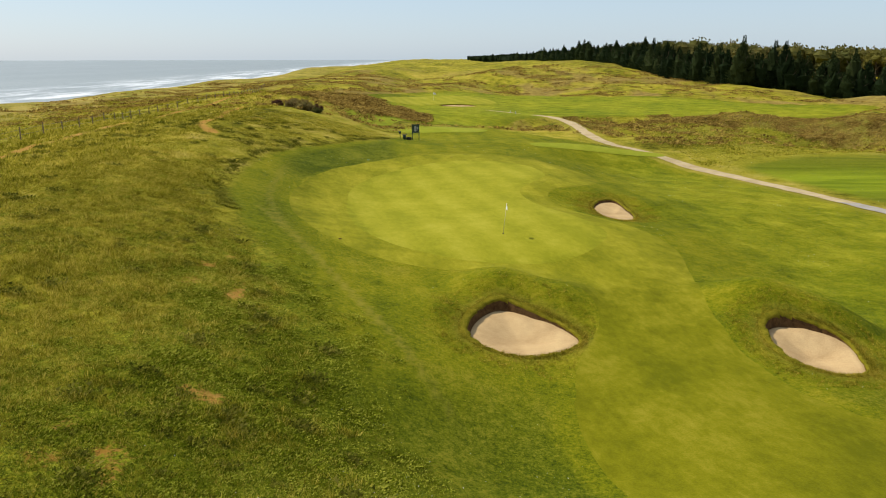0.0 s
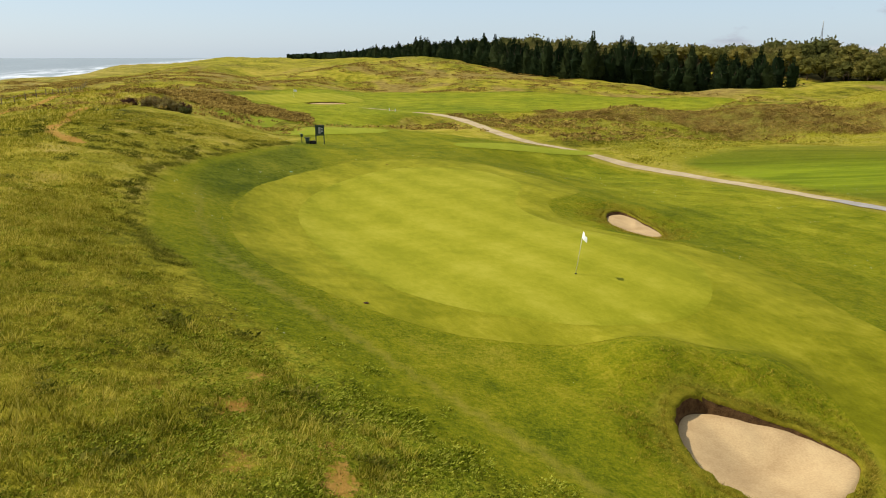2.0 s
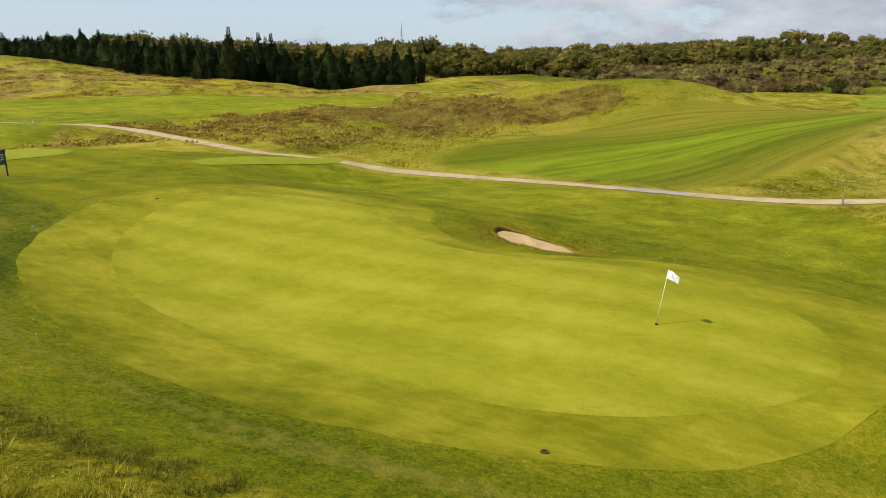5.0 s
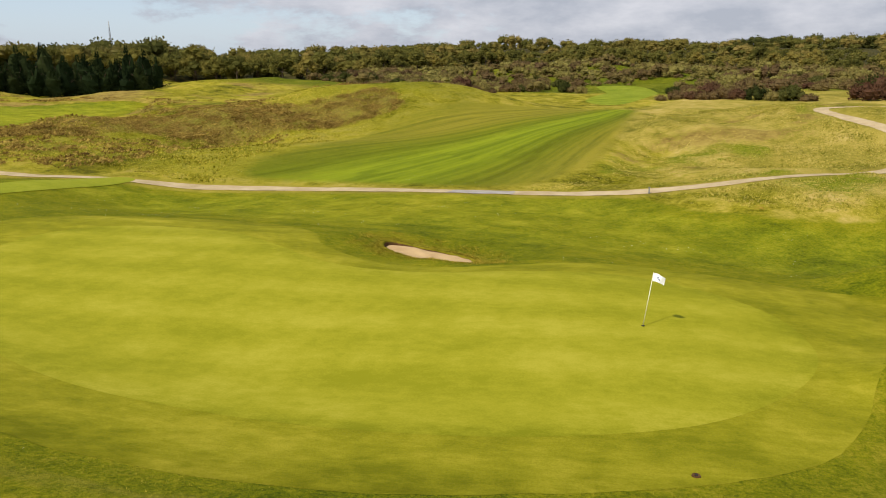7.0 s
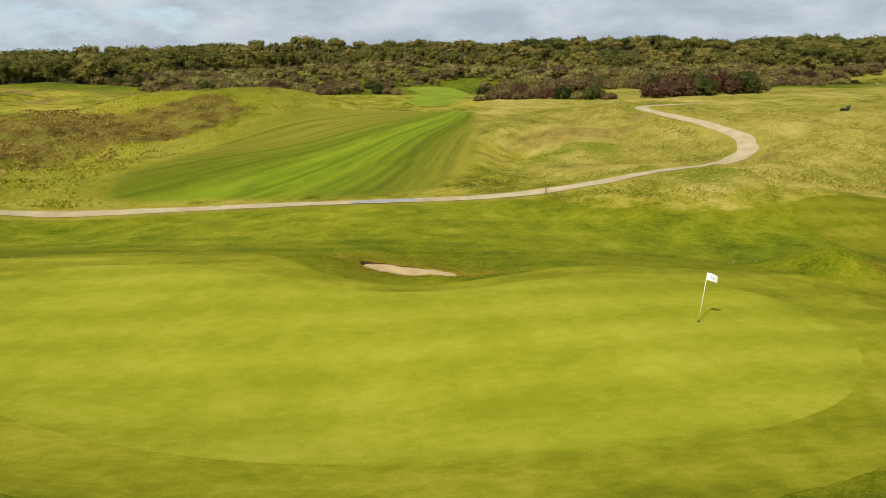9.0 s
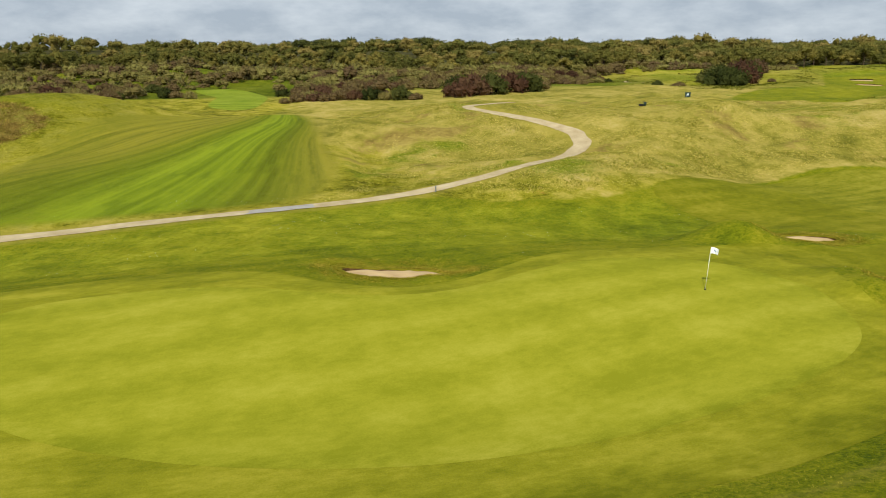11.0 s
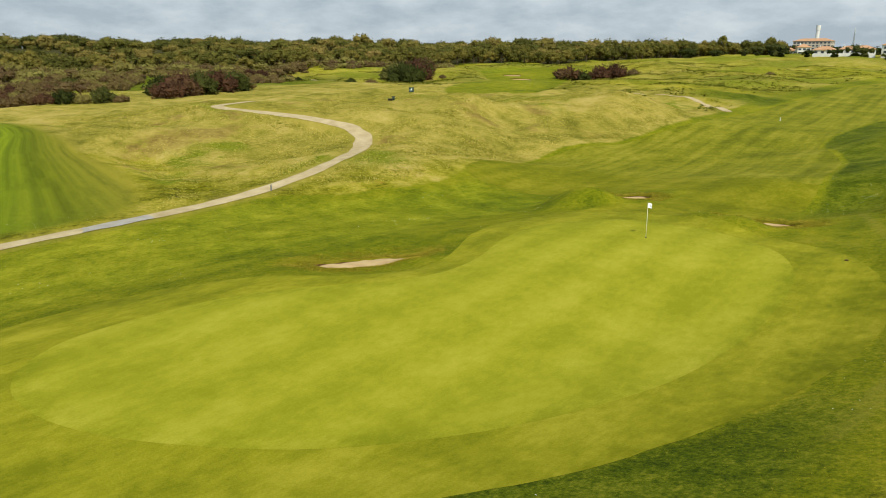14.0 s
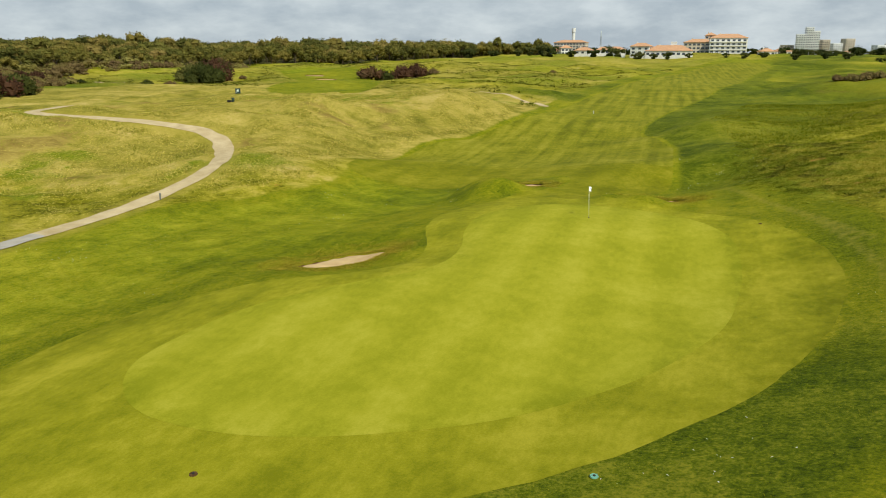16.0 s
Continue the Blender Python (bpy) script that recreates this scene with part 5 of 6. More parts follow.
# trees among the houses
def bearing(px, dist):
    """A plan point by its bearing to the right of the last view's course, and metres."""
    a = math.atan2(90.274 - 91.919, -10.712 + 11.722) - radians(px)
    return -11.7 + dist * math.cos(a), 91.9 + dist * math.sin(a)


town_rows = []
for _ in range(420):
    px = R.uniform(1, 34)
    far_off = R.uniform(690, 980) if R.random() < 0.8 else R.uniform(565, 590)
    town_rows.append((*bearing(px, far_off), R.uniform(0.8, 1.5) * (1.25 if px < 14 else 0.85), R.uniform(0.7, 1.0)))
joined_wood("town_trees", [r for r in town_rows if math.hypot(r[0] + 11.7, r[1] - 91.9) > 650 or R.random() < 0.35], ((0.15, (0.03, 0.042, 0.012)), (0.5, (0.055, 0.065, 0.016)), (0.9, (0.10, 0.10, 0.03))), 1.2, "dark trees and hedges among the houses", "trees")

# far woods
FR = random.Random(9)
far_rows = []
for _ in range(2100):
    a = FR.uniform(-68, 50)
    d = front(max(min(a, 52), -66)) + 235 + 480 * FR.random() ** 1.6
    far_rows.append((d * math.cos(radians(a)), 50 + d * math.sin(radians(a)), FR.uniform(1.15, 1.8), FR.uniform(0.8, 1.05)))
for _ in range(420):
    a = FR.uniform(48, 79)
    d = 375 + 330 * FR.random() ** 1.3
    if d * math.cos(radians(a)) > 128:
        far_rows.append((d * math.cos(radians(a)), d * math.sin(radians(a)), FR.uniform(1.5, 2.1), FR.uniform(0.85, 1.1)))
joined_wood("far_wood", far_rows, ((0.15, (0.062, 0.070, 0.020)), (0.45, (0.112, 0.114, 0.028)), (0.7, (0.165, 0.148, 0.040)), (0.9, (0.22, 0.18, 0.055))), 0.6, "distant dark olive pine wood along the skyline", "wood")
fv, ff = [], []
for _ in range(420):
    s = FR.random() ** 1.4
    y = 700 + 2200 * s
    x = 102 + 0.02 * (y - 700) + FR.uniform(0, 60)
    v, f = blob(FR, (x, y, 7), (4.5, 4.5, FR.uniform(6, 9)), 6, 4, 0.3)
    k = len(fv)
    fv += v
    ff += [tuple(k + i for i in q) for q in f]
tagged(raw("far_windbreak", fv, ff, M_CYPRESS), "dark windbreak receding along the coast", "wood", kind="stuff")


# ---- buildings beyond the course ----
M_WALL = two_tone("white_render", (0.62, 0.60, 0.56), (0.74, 0.72, 0.68), 0.4, 0.9, 0.1, 6.0, 0.2)
M_ROOF = two_tone("orange_tile", (0.38, 0.20, 0.11), (0.53, 0.31, 0.18), 0.8, 0.85, 0.1, 3.0, 0.6, 0.1)
M_PANE = two_tone("window_glass", (0.03, 0.035, 0.045), (0.07, 0.08, 0.10), 0.5, 0.15, 0.5, 3.0, 0.05)
M_TOWER = two_tone("pale_concrete", (0.60, 0.60, 0.59), (0.74, 0.73, 0.71), 0.1, 0.85, 0.1, 2.0, 0.2)
M_TAN = two_tone("tan_render", (0.46, 0.39, 0.30), (0.58, 0.50, 0.40), 0.1, 0.85, 0.1, 2.0, 0.2)


def hip_roof(w, d, z, h, over=0.6):
    bm = bmesh.new()
    x, y = w / 2 + over, d / 2 + over
    ridge = max(w / 2 - d / 2, 0.2)
    lo = [bm.verts.new(p) for p in ((-x, -y, z), (x, -y, z), (x, y, z), (-x, y, z))]
    up = [bm.verts.new(p) for p in ((-x, -y, z + 0.25), (x, -y, z + 0.25), (x, y, z + 0.25), (-x, y, z + 0.25))]
    r = [bm.verts.new(p) for p in ((-ridge, 0, z + h), (ridge, 0, z + h))]
    bm.faces.new(lo[::-1])
    for i in range(4):
        bm.faces.new((lo[i], lo[(i + 1) % 4], up[(i + 1) % 4], up[i]))
    bm.faces.new((up[0], up[1], r[1], r[0]))
    bm.faces.new((up[1], up[2], r[1]))
    bm.faces.new((up[2], up[3], r[0], r[1]))
    bm.faces.new((up[3], up[0], r[0]))
    return bm


def building(name, x, y, w, d, floors, label, category, turn, wall, roof=None, rise=2.6, bays=4, storey=2.9, z=None, balcony=False):
    s = thing(name, x, y, label, category, "town buildings", turn, z)
    h = floors * storey + 0.4
    body = part("wall", box(bmesh.new(), -w / 2, w / 2, -d / 2, d / 2, -14, h), wall, s)
    if roof:
        top = part("roof", hip_roof(w, d, h, rise), roof, s)
        part("chimney", box(bmesh.new(), w * 0.2, w * 0.2 + 0.8, -0.4, 0.4, h + rise * 0.4, h + rise + 0.7), wall, top)
    else:
        part("parapet", box(bmesh.new(), -w / 2 - 0.2, w / 2 + 0.2, -d / 2 - 0.2, d / 2 + 0.2, h, h + 0.8), wall, s)
    for side, span, off in (((0, 1), w, d / 2), ((1, 0), d, w / 2)):
        n = max(2, int(bays * span / w))
        for fl in range(floors):
            for b in range(n):
                c = -span / 2 + span * (b + 0.5) / n
                z0 = fl * storey + 0.9
                ww = min(1.1, span / n * 0.32)
                for sgn in ((-1, 1) if side == (1, 0) else (1,)):
                    a0, a1 = sorted((sgn * (off - 0.05), sgn * (off + 0.06)))
                    if side == (0, 1):
                        part("window", box(bmesh.new(), c - ww, c + ww, a0, a1, z0, z0 + 1.5), M_PANE, s)
                    else:
                        part("window", box(bmesh.new(), a0, a1, c - ww, c + ww, z0, z0 + 1.5), M_PANE, s)
            if balcony and side == (0, 1):
                part("balcony", box(bmesh.new(), -w / 2 + 0.5, w / 2 - 0.5, d / 2, d / 2 + 1.3, fl * storey + 0.1, fl * storey + 1.0), wall, s)
    return s


building("hotel", *bearing(21.0, 660), 29, 15, 5, "white five-storey hotel with orange tiled roof and balconies", "hotel", 14, M_WALL, M_ROOF, 3.6, 7, 3.0, 9.0, True)
building("hotel_wing", *bearing(19.0, 675), 24, 14, 4, "tan hotel wing with orange tiled roof", "hotel", 14, M_TAN, M_ROOF, 3.0, 7, 3.0, 9.0)
building("hotel_tower", *bearing(19.8, 688), 9, 9, 6, "raised hotel stair tower with orange cap roof", "hotel", 14, M_TAN, M_ROOF, 2.6, 3, 3.0, 9.0)
building("clubhouse", *bearing(17.0, 600), 34, 16, 1, "low white clubhouse with a broad orange tiled roof", "clubhouse", 10, M_WALL, M_ROOF, 4.4, 9, 3.4, 10.2)
building("clubhouse_lantern", *bearing(17.3, 602), 4, 4, 1, "white lantern turret rising over the clubhouse", "turret", 10, M_WALL, None, 0, 2, 9.0, 10.8)
for px, dist, w, fl, tz in ((15.0, 600, 15, 2, 11.4), (13.2, 610, 13, 1, 11.6), (12.2, 622, 11, 1, 11.6), (10.8, 630, 14, 1, 11.4), (9.4, 680, 10, 2, 11), (8.6, 690, 11, 1, 11), (23.6, 690, 12, 1, 10.6), (24.6, 720, 14, 1, 10.8), (28.9, 1150, 20, 1, 11.5)):
    building("villa", *bearing(px, dist), w, 9, fl, "white villa with an orange hipped tile roof", "house", 8 * px % 40, M_WALL, M_ROOF, 2.8, 3, 2.8, tz)
building("apartment_block", *bearing(9.8, 900), 38, 14, 3, "long tan apartment block with orange roof behind trees", "apartment block", 6, M_TAN, M_ROOF, 3.0, 10, 3.0, 16)
for i, (px, dist, w, fl, mat) in enumerate(((25.7, 1480, 15, 11, M_TOWER), (26.2, 1490, 12, 15, M_TOWER), (26.6, 1500, 11, 13, M_TOWER), (27.2, 1510, 14, 8, M_TAN), (27.9, 1560, 18, 6, M_TOWER), (28.6, 1600, 20, 9, M_TAN), (30.5, 1620, 26, 5, M_TOWER), (31.2, 1650, 26, 6, M_TOWER), (32.0, 1700, 30, 6, M_TAN), (24.9, 1500, 26, 5, M_TAN))):
    building("apartment_tower", *bearing(px, dist), w, 14, fl, "distant pale seaside apartment tower with balconies", "apartment block", 10 + 7 * i, mat, None, 0, 4, 3.0, 13, True)


def mast(x, y, z, h, label):
    s = tagged(new("radio_mast"), label, "mast")
    s.location = (x, y, z)
    for i in range(3):
        a = i * math.tau / 3
        part("leg", rod(bmesh.new(), (2.2 * math.cos(a), 2.2 * math.sin(a), 0), (0.4 * math.cos(a), 0.4 * math.sin(a), h), 0.28, 0.2, 5), M_METAL, s)
    for j in range(8):
        t0, t1 = h * j / 8, h * (j + 1) / 8
        for i in range(3):
            a, b = i * math.tau / 3, (i + 1) * math.tau / 3
            r0, r1 = 2.2 - 1.8 * j / 8, 2.2 - 1.8 * (j + 1) / 8
            part("brace", rod(bmesh.new(), (r0 * math.cos(a), r0 * math.sin(a), t0), (r1 * math.cos(b), r1 * math.sin(b), t1), 0.16, 0.16, 4), M_METAL, s)
    part("antenna", rod(bmesh.new(), (0, 0, h - 6), (0, 0, h + 3), 0.6, 0.5, 8), M_PANEL, s, "pale antenna drum")


mast(700, 805, 4, 46, "grey lattice radio mast above the woods")
mast(*bearing(12.0, 1300), 10, 38, "thin grey mast beyond the houses")
tower = tagged(new("water_tower"), "slim white water tower above the roofs", "tower")
tower.location = (*bearing(9.95, 930), 16)
part("shaft", rod(bmesh.new(), (0, 0, -6), (0, 0, 24), 2.2, 1.9, 16), M_WALL, tower)
part("head", rod(bmesh.new(), (0, 0, 22), (0, 0, 27), 2.4, 2.4, 16), M_WALL, tower)


# ---- grasses ----
def on_grid(a, x, y):
    """The value at plan points of a quantity known on the ground's grid."""
    i, j = np.clip(np.searchsorted(XS, x) - 1, 0, len(XS) - 2), np.clip(np.searchsorted(YS, y) - 1, 0, len(YS) - 2)
    u, v = (x - XS[i]) / (XS[i + 1] - XS[i]), (y - YS[j]) / (YS[j + 1] - YS[j])
    return (a[j, i] * (1 - u) + a[j, i + 1] * u) * (1 - v) + (a[j + 1, i] * (1 - u) + a[j + 1, i + 1] * u) * v


GRID_MOWN, GRID_PATH = area_distance(GX, GY, MOWN), np.where((np.abs(GX) < 160) & (np.abs(GY) < 200), 0.0, 99.0)
near_grid = GRID_PATH == 0
GRID_PATH[near_grid] = line_distance(GX[near_grid], GY[near_grid], PATH_LINE, False)


def blade_material(name, dark, mid, light):
    k = Mat(name, 0.9, 0.0)
    c = k.ramp(k.math("ADD", k.math("MULTIPLY", k.attr("tone"), 0.45), k.math("ADD", k.math("MULTIPLY", k.noise(0.4, 4, 0.7), 0.35), k.math("MULTIPLY", k.noise(0.10, 3, 0.6), 0.20))), (0.32, dark), (0.5, mid), (0.68, light))
    k.color(c)
    thin = k.n.new("ShaderNodeBsdfTranslucent")
    k.l.new(c, thin.inputs["Color"])
    both = k.n.new("ShaderNodeMixShader")
    both.inputs[0].default_value = 0.35
    k.l.new(k.b.outputs[0], both.inputs[1])
    k.l.new(thin.outputs[0], both.inputs[2])
    k.l.new(both.outputs[0], k.n["Material Output"].inputs["Surface"])
    return k.m


M_BLADE = blade_material("rough_blades", (0.075, 0.074, 0.005), (0.315, 0.290, 0.022), (0.67, 0.54, 0.10))
M_PALE = blade_material("pale_blades", (0.13, 0.142, 0.010), (0.37, 0.335, 0.045), (0.70, 0.565, 0.16))
M_LEAF = blade_material("herb_leaves", (0.044, 0.060, 0.004), (0.165, 0.196, 0.010), (0.47, 0.47, 0.062))
M_HEATH = blade_material("heath_sprigs", (0.085, 0.050, 0.016), (0.27, 0.180, 0.040), (0.50, 0.36, 0.09))
M_DAISY = two_tone("daisy_petals", (0.72, 0.72, 0.62), (0.84, 0.84, 0.76), 30.0)


def blades(name, x, y, height, width, lean, per, material, label, seed, flat=False, category="grass"):
    """Tufts of `per` blades at plan points; one triangle a blade or tilted leaf."""
    rng = np.random.default_rng(seed)
    n = len(x) * per
    bx, by = np.repeat(x, per), np.repeat(y, per)
    hgt = np.repeat(height, per) * rng.uniform(0.6, 1.2, n)
    ang = rng.uniform(0, math.tau, n)
    off = rng.uniform(0, 0.5, n) * np.repeat(height, per) * 0.8
    bx, by = bx + off * np.cos(ang), by + off * np.sin(ang)
    bz = on_grid(GZ, bx, by) - 0.02
    tone = np.repeat(rng.random(len(x)), per) * 0.7 + rng.random(n) * 0.3
    face = ang + rng.uniform(-0.8, 0.8, n)
    wx, wy = -np.sin(face) * width * np.repeat(height, per) / height.mean(), np.cos(face) * width * np.repeat(height, per) / height.mean()
    ln = lean * hgt * rng.uniform(0.3, 1.3, n)
    tip = np.stack([bx + ln * np.cos(ang) + 0.15 * hgt, by + ln * np.sin(ang) - 0.08 * hgt, bz + hgt], 1)
    a = np.stack([bx - wx, by - wy, bz], 1)
    b = np.stack([bx + wx, by + wy, bz], 1)
    if flat:
        mid = np.stack([bx + 0.5 * ln * np.cos(ang), by + 0.5 * ln * np.sin(ang), bz + 0.8 * hgt], 1)
        a, b = mid - np.stack([wx, wy, 0 * wx], 1) * 1.3, mid + np.stack([wx, wy, 0 * wx], 1) * 1.3
        a[:, 2] -= 0.3 * hgt
    v = np.stack([a, b, tip], 1).reshape(-1, 3)
    k = 3
    me = bpy.data.meshes.new(name)
    me.vertices.add(n * k)
    me.vertices.foreach_set("co", v.ravel())
    me.loops.add(n * k)
    me.loops.foreach_set("vertex_index", np.arange(n * k))
    me.polygons.add(n)
    me.polygons.foreach_set("loop_start", np.arange(0, n * k, k))
    me.update(calc_edges=True)
    me.attributes.new("tone", "FLOAT", "POINT").data.foreach_set("value", np.repeat(tone, k).astype(np.float32))
    me.materials.append(material)
    return tagged(new(name, me), label, category, kind="stuff")


def scatter(x0, x1, y0, y1, count, seed, keep):
    rng = np.random.default_rng(seed)
    x, y = rng.uniform(x0, x1, count), rng.uniform(y0, y1, count)
    w = keep(x, y)
    ok = rng.random(count) < w
    return x[ok], y[ok]


def sandless(x, y):
    return 1 - 0.9 * smooth(0.35, 0.75, on_grid(WEIGHTS[3], x, y) + (lattice(x / 0.25, y / 0.25, 85) - 0.5) * 0.5)


def bunker_gap(x, y):
    return np.minimum.reduce([area_distance(x, y, o) for o, _, _ in BUNKERS.values()])


def rough_keep(x, y):
    return smooth(0.03, 0.25, on_grid(GW, x, y)) * smooth(0.25, 0.95, on_grid(GW, x, y) + (lattice(x / 1.4, y / 1.4, 84) - 0.5) * 0.7) * sandless(x, y)


def herb_keep(x, y):
    g = on_grid(WEIGHTS[1], x, y) + (lattice(x / 1.3, y / 1.3, 92) - 0.5) * 0.9 + (lattice(x / 0.4, y / 0.4, 89) - 0.5) * 0.5
    return smooth(0.2, 0.6, g) * smooth(-1.8, 0.6, on_grid(GRID_MOWN, x, y) + (lattice(x / 1.1, y / 1.1, 88) - 0.5) * 2.2)


x, y = scatter(-28, 3, 6, 62, 470000, 1, lambda x, y: rough_keep(x, y) * (1 - 0.5 * herb_keep(x, y)) * (0.5 + 0.5 * lattice(x / 0.4, y / 0.4, 90)) * smooth(32, 12, np.hypot(x + 9, y - 34)))
blades("dune_grass_near", x, y, 0.045 + 0.10 * lattice(x / 0.4, y / 0.4, 90) + 0.07 * lattice(x / 3, y / 3, 91), 0.0075, 0.8, 4, M_BLADE, "dense fine olive and yellow-green dune grass", 1)
x, y = scatter(-40, 2, 50, 104, 120000, 21, lambda x, y: rough_keep(x, y) * (0.4 + 0.6 * lattice(x / 1.2, y / 1.2, 86)))
blades("dune_grass", x, y, 0.10 + 0.22 * lattice(x / 4, y / 4, 91) * lattice(x / 1.1, y / 1.1, 87), 0.013, 0.8, 4, M_BLADE, "tufted olive and yellow-green dune grass", 21)
x, y = scatter(-22, 4, 5, 60, 280000, 2, lambda x, y: np.maximum(herb_keep(x, y) * smooth(44, 30, y), 0.32 * rough_keep(x, y) * smooth(0.45, 0.7, lattice(x / 0.6, y / 0.6, 82))) * sandless(x, y))
blades("broadleaf_herbs", x, y, 0.035 + 0.085 * lattice(x / 0.7, y / 0.7, 93), 0.0105, 1.2, 5, M_LEAF, "low small-leaved green herbs among the grass", 2, True, "plants")
x, y = scatter(33, 104, -34, 64, 230000, 3, lambda x, y: rough_keep(x, y) * (1 - 0.75 * smooth(0.15, 0.5, on_grid(WEIGHTS[2], x, y))) * (0.3 + 0.7 * lattice(x / 3, y / 3, 94)))
blades("dune_grass_pale", x, y, 0.06 + 0.20 * lattice(x / 2.5, y / 2.5, 95) * lattice(x / 7, y / 7, 119) ** 0.5, 0.022, 0.8, 4, M_PALE, "pale dry marram grass covering the inland dunes", 3)
x, y = scatter(36, 96, 92, 156, 40000, 4, lambda x, y: rough_keep(x, y) * (0.3 + 0.7 * lattice(x / 3, y / 3, 96)))
blades("ridge_grass", x, y, 0.10 + 0.18 * lattice(x / 4, y / 4, 97), 0.032, 0.7, 4, M_BLADE, "rough tussock grass on the ridge", 4)
x, y = scatter(-80, -24, 40, 190, 48000, 5, lambda x, y: rough_keep(x, y) * (0.25 + 0.75 * lattice(x / 4, y / 4, 98)))
blades("seaward_grass", x, y, 0.16 + 0.30 * lattice(x / 4, y / 4, 99), 0.04, 0.7, 4, M_BLADE, "wind-blown marram grass on the seaward dunes", 5)
x, y = scatter(-30, 12, -60, 30, 70000, 6, lambda x, y: rough_keep(x, y) * (0.25 + 0.75 * lattice(x / 4, y / 4, 100)) * smooth(14, 0, y + (lattice(x / 3, y / 3, 83) - 0.5) * 10))
blades("south_dune_grass", x, y, 0.12 + 0.24 * lattice(x / 4, y / 4, 101), 0.018, 0.8, 4, blade_material("bank_blades", (0.050, 0.068, 0.003), (0.150, 0.172, 0.008), (0.34, 0.32, 0.035)), "green dune grass on the southern bank", 6)
x, y = scatter(-17, 34, 4, 100, 190000, 7, lambda x, y: smooth(0.5, -0.5, on_grid(GRID_MOWN, x, y)) * smooth(0.05, 0.3, on_grid(GRID_FAIR, x, y)) * smooth(0.2, 0.5, on_grid(BUNKER_D, x, y)) * smooth(1.5, 2.0, on_grid(GRID_PATH, x, y)) * (0.3 + 0.7 * lattice(x / 2, y / 2, 103)) * (1 - 0.7 * smooth(60, 74, y) * smooth(-3, -6, x)))
blades("semi_rough_grass", x, y, 0.025 + 0.035 * lattice(x / 1.1, y / 1.1, 102), 0.008, 1.2, 4, blade_material("mown_blades", (0.066, 0.080, 0.004), (0.172, 0.170, 0.007), (0.35, 0.29, 0.034)), "short dark green semi-rough round the green", 7)
x, y = scatter(-16, 48, 4, 100, 14000, 8, lambda x, y: smooth(0.66, 0.86, lattice(x / 3.3, y / 3.3, 104)) * smooth(0.3, 1.0, np.minimum(on_grid(GRID_FAIR, x, y), on_grid(GRID_PATH, x, y) - 1.2)) * smooth(0.5, 0.8, bunker_gap(x, y)) * 0.6)
blades("daisies", x, y, np.full(len(x), 0.055), 0.022, 0.3, 1, M_DAISY, "scattered small white daisies in the semi-rough", 8, True, "flowers")
x, y = scatter(-6, 6, 9, 24, 9000, 33, lambda x, y: smooth(0.35, 0.8, lattice(x / 0.8, y / 0.8, 117)) * (0.5 * np.exp(-(((x + 0.5) / 2.2) ** 2 + ((y - 16.5) / 3) ** 2)) + np.exp(-(((x - 2.4) / 0.7) ** 2 + ((y - 15.6) / 1.6) ** 2))))
blades("daisies", x, y, np.full(len(x), 0.06), 0.016, 0.4, 1, M_DAISY, "thick patch of small white daisies in the cut grass", 33, True, "flowers")
x, y = scatter(28, 98, 92, 156, 190000, 9, lambda x, y: smooth(0.22, 0.6, on_grid(WEIGHTS[2], x, y)) * (0.25 + 0.75 * lattice(x / 1.6, y / 1.6, 105)))
blades("heath_clumps", x, y, 0.12 + 0.42 * lattice(x / 1.6, y / 1.6, 105) * lattice(x / 5, y / 5, 118), 0.030, 0.9, 5, M_HEATH, "brown heathery scrub clumps on the ridge bank", 9, True, "scrub")
x, y = scatter(-26, 0, 118, 168, 16000, 10, lambda x, y: smooth(0.25, 0.6, on_grid(WEIGHTS[2], x, y)))
blades("heath_clumps_north", x, y, 0.20 + 0.45 * lattice(x / 2.2, y / 2.2, 106), 0.09, 0.9, 5, M_HEATH, "brown scrub on the bank above the far tee", 10, True, "scrub")


def bank_keep(x, y):
    g = bunker_gap(x, y)
    return smooth(-0.02, 0.08, g) * (0.3 * smooth(2.6, 0.8, g) + 0.7 * smooth(1.0, 0.2, g)) * smooth(0.0, 0.3, on_grid(GRID_FAIR, x, y))


x, y = scatter(-2, 22, 26, 67, 420000, 11, bank_keep)
blades("bunker_bank_grass", x, y, 0.05 + 0.09 * lattice(x / 0.5, y / 0.5, 107) * smooth(-0.3, 1.5, on_grid(BUNKER_D, x, y)) + 0.07 * smooth(0.5, 0.1, on_grid(BUNKER_D, x, y)), 0.008, 0.9, 4, blade_material("bank_turf_blades", (0.085, 0.082, 0.006), (0.265, 0.222, 0.018), (0.54, 0.40, 0.06)), "longer yellow-brown grass on the bunker banks", 11)

M_SHRUBLET = blade_material("shrublet_leaves", (0.040, 0.048, 0.006), (0.125, 0.130, 0.014), (0.30, 0.27, 0.05))
cx, cy = scatter(-34, 0, 6, 96, 1500, 12, lambda x, y: rough_keep(x, y) * (0.10 + 0.90 * smooth(0.45, 0.75, lattice(x / 6, y / 6, 110))))
cx, cy = np.append(cx, (-4.1, -2.4, -14.9, -15.9, -13.6, -12.5, -9.1, -8.3, -15.0, -12.9)), np.append(cy, (22.9, 18.5, 27.2, 26.0, 28.1, 38.3, 33.9, 32.7, 34.0, 30.3))
rr = np.random.default_rng(13)
size = np.repeat(rr.uniform(0.5, 1.3, len(cx)), 40)
x = np.repeat(cx, 40) + rr.normal(0, 0.24, len(cx) * 40) * size
y = np.repeat(cy, 40) + rr.normal(0, 0.18, len(cx) * 40) * size
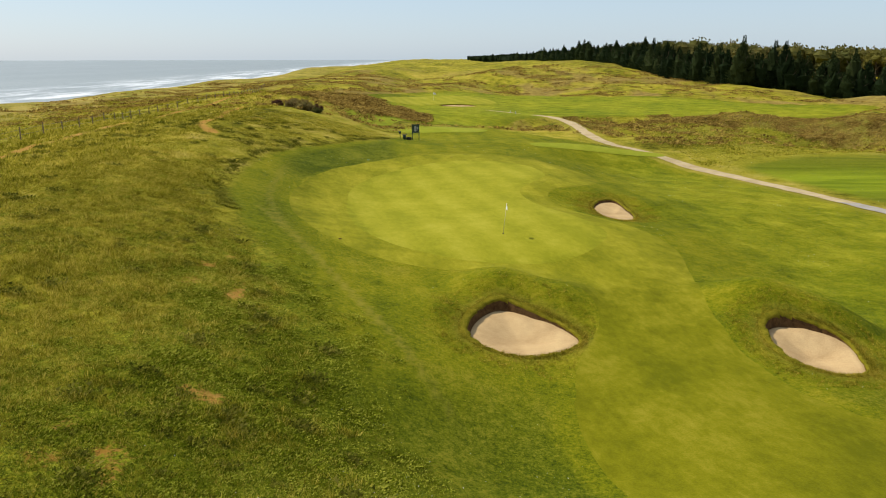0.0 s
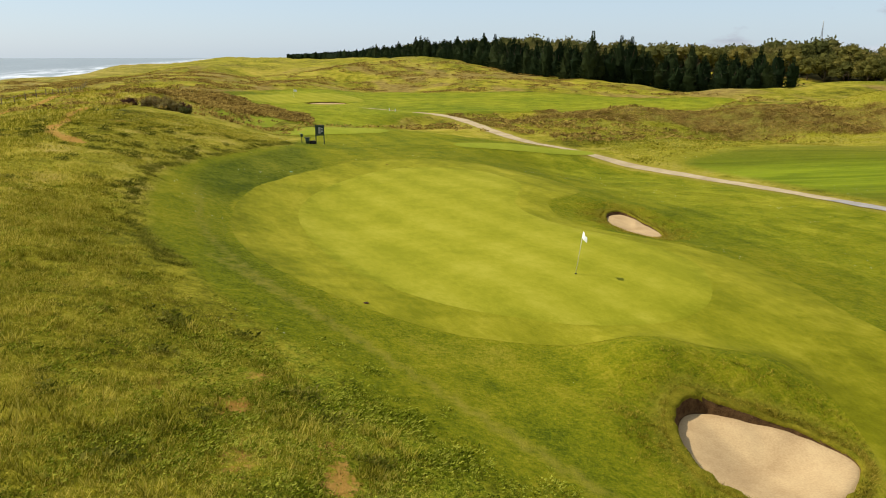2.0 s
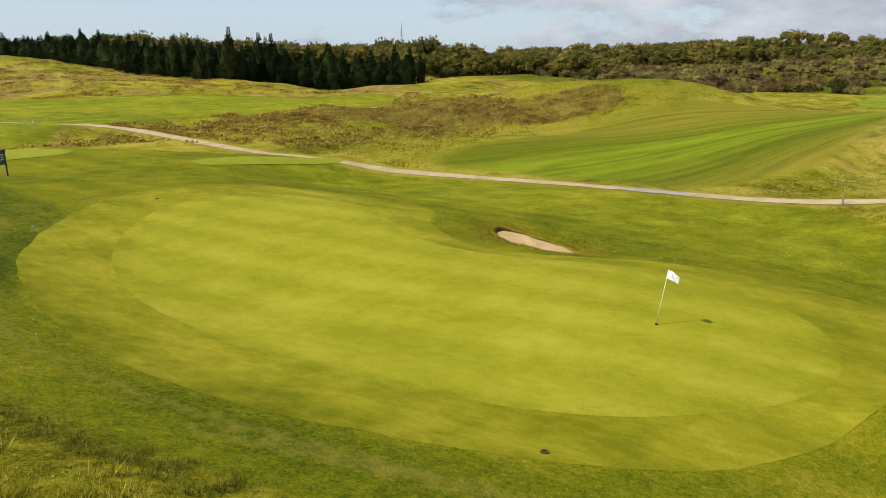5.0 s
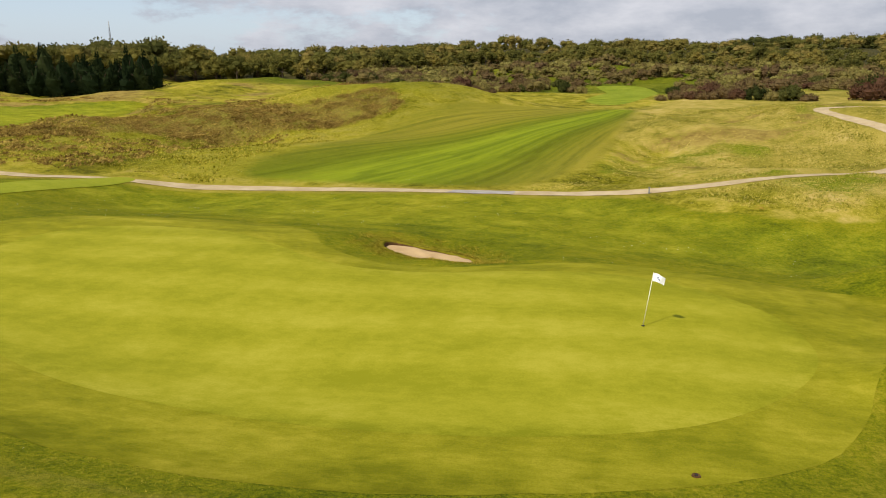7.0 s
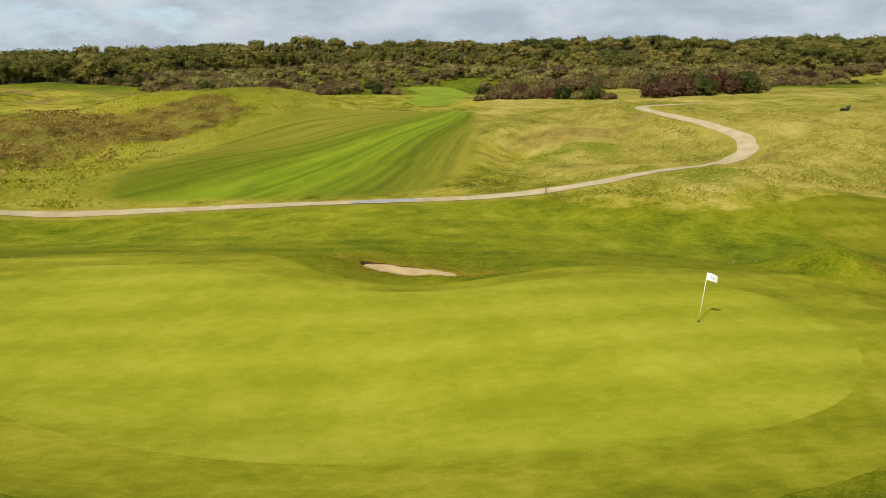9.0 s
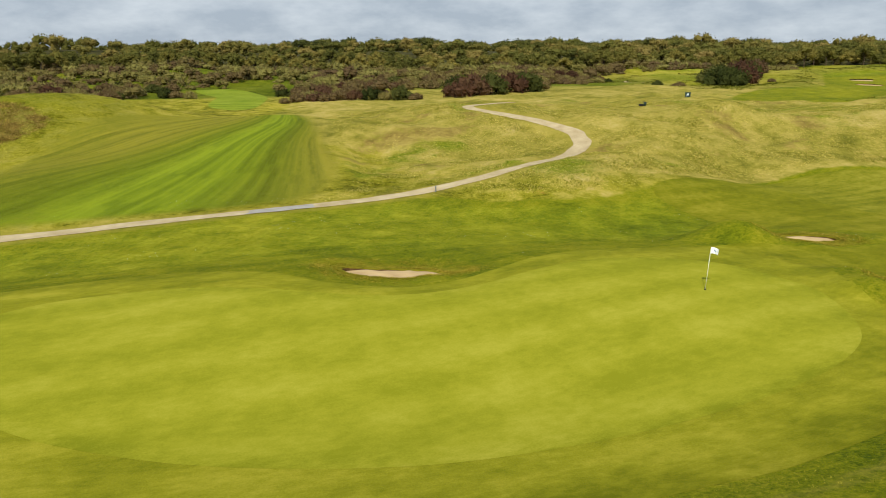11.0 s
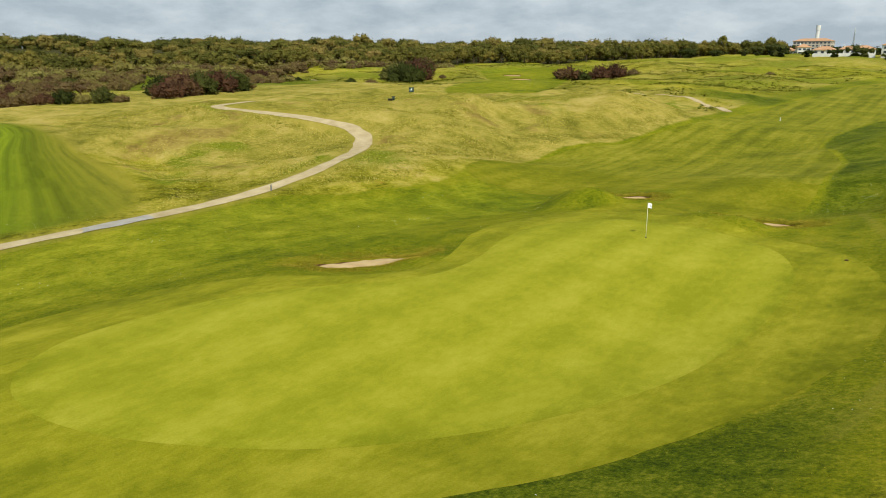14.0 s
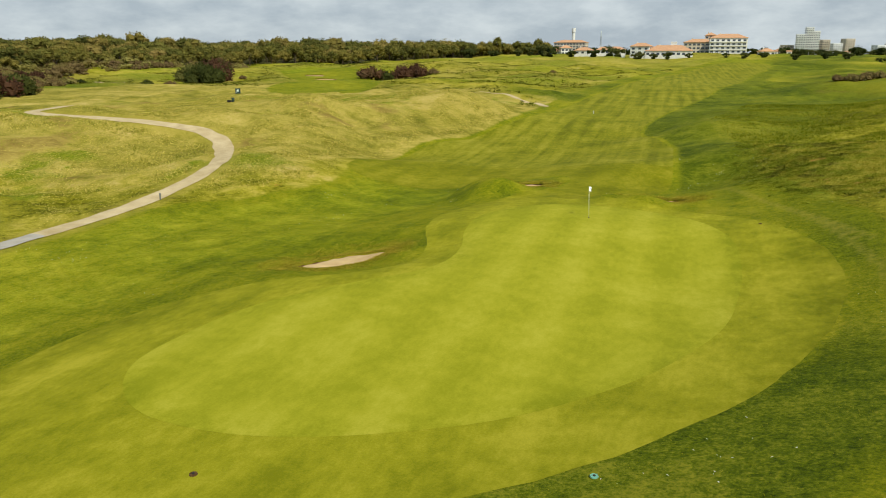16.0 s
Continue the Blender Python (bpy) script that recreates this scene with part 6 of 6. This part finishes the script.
blades("dune_shrublets", x, y, (0.07 + 0.15 * rr.random(len(x))) * size, 0.016, 0.9, 5, M_SHRUBLET, "small dark low shrubs dotted over the dune", 13, True, "shrubs")
tx, ty = scatter(-32, 2, 8, 62, 5200, 15, lambda x, y: rough_keep(x, y) * smooth(0.30, 0.75, lattice(x / 2.3, y / 2.3, 120)))
size = np.repeat(rr.uniform(0.6, 1.4, len(tx)), 14)
x = np.repeat(tx, 14) + rr.normal(0, 0.13, len(tx) * 14) * size
y = np.repeat(ty, 14) + rr.normal(0, 0.13, len(tx) * 14) * size
blades("grass_tussocks", x, y, (0.13 + 0.12 * rr.random(len(x))) * size, 0.011, 0.7, 4, M_BLADE, "taller olive and straw tussocks standing out of the dune grass", 15)
# taller edge grass; its dark leaves also paint the low bank's shadowed edge
edge = spline([(-5, 96), (-8, 87), (-13.6, 75), (-15.8, 64), (-15.2, 54), (-12.6, 45.5)], closed=False, n=60)
k = rr.integers(0, len(edge), 14000)
x, y = edge[k, 0] - 0.7 + rr.normal(0, 0.35, 14000) + 0.8 * (lattice(edge[k, 1] / 2.1, edge[k, 0] * 0, 112) - 0.5), edge[k, 1] + rr.normal(0, 0.35, 14000)
ok = rr.random(14000) < 0.2 + 0.8 * lattice(x / 0.5, y / 0.5, 111)
blades("rough_edge_grass", x[ok], y[ok], 0.06 + 0.12 * lattice(x[ok] / 0.5, y[ok] / 0.5, 111), 0.007, 0.8, 4, M_SHRUBLET, "taller grass along the edge of the mown ground, darkened for the bank's shadowed edge", 14)
x, y = scatter(-88, 110, 108, 330, 110000, 31, lambda x, y: rough_keep(x, y) * smooth(0.5, 0.8, lattice(x / 7, y / 10, 113) * 0.6 + lattice(x / 2.2, y / 2.2, 114) * 0.5))
blades("north_dune_scrub", x, y, 0.15 + 0.5 * lattice(x / 2.2, y / 2.2, 114), 0.10, 0.9, 5, M_HEATH, "low brown and olive scrub over the northern dunes", 31, True, "scrub")
x, y = scatter(40, 250, -330, -40, 60000, 32, lambda x, y: rough_keep(x, y) * smooth(0.55, 0.8, lattice(x / 12, y / 12, 115) * 0.6 + lattice(x / 3, y / 3, 116) * 0.5))
blades("south_dune_scrub", x, y, 0.15 + 0.5 * lattice(x / 3, y / 3, 116), 0.12, 0.9, 5, M_SHRUBLET, "low dark scrub dotted over the southern dunes", 32, True, "scrub")
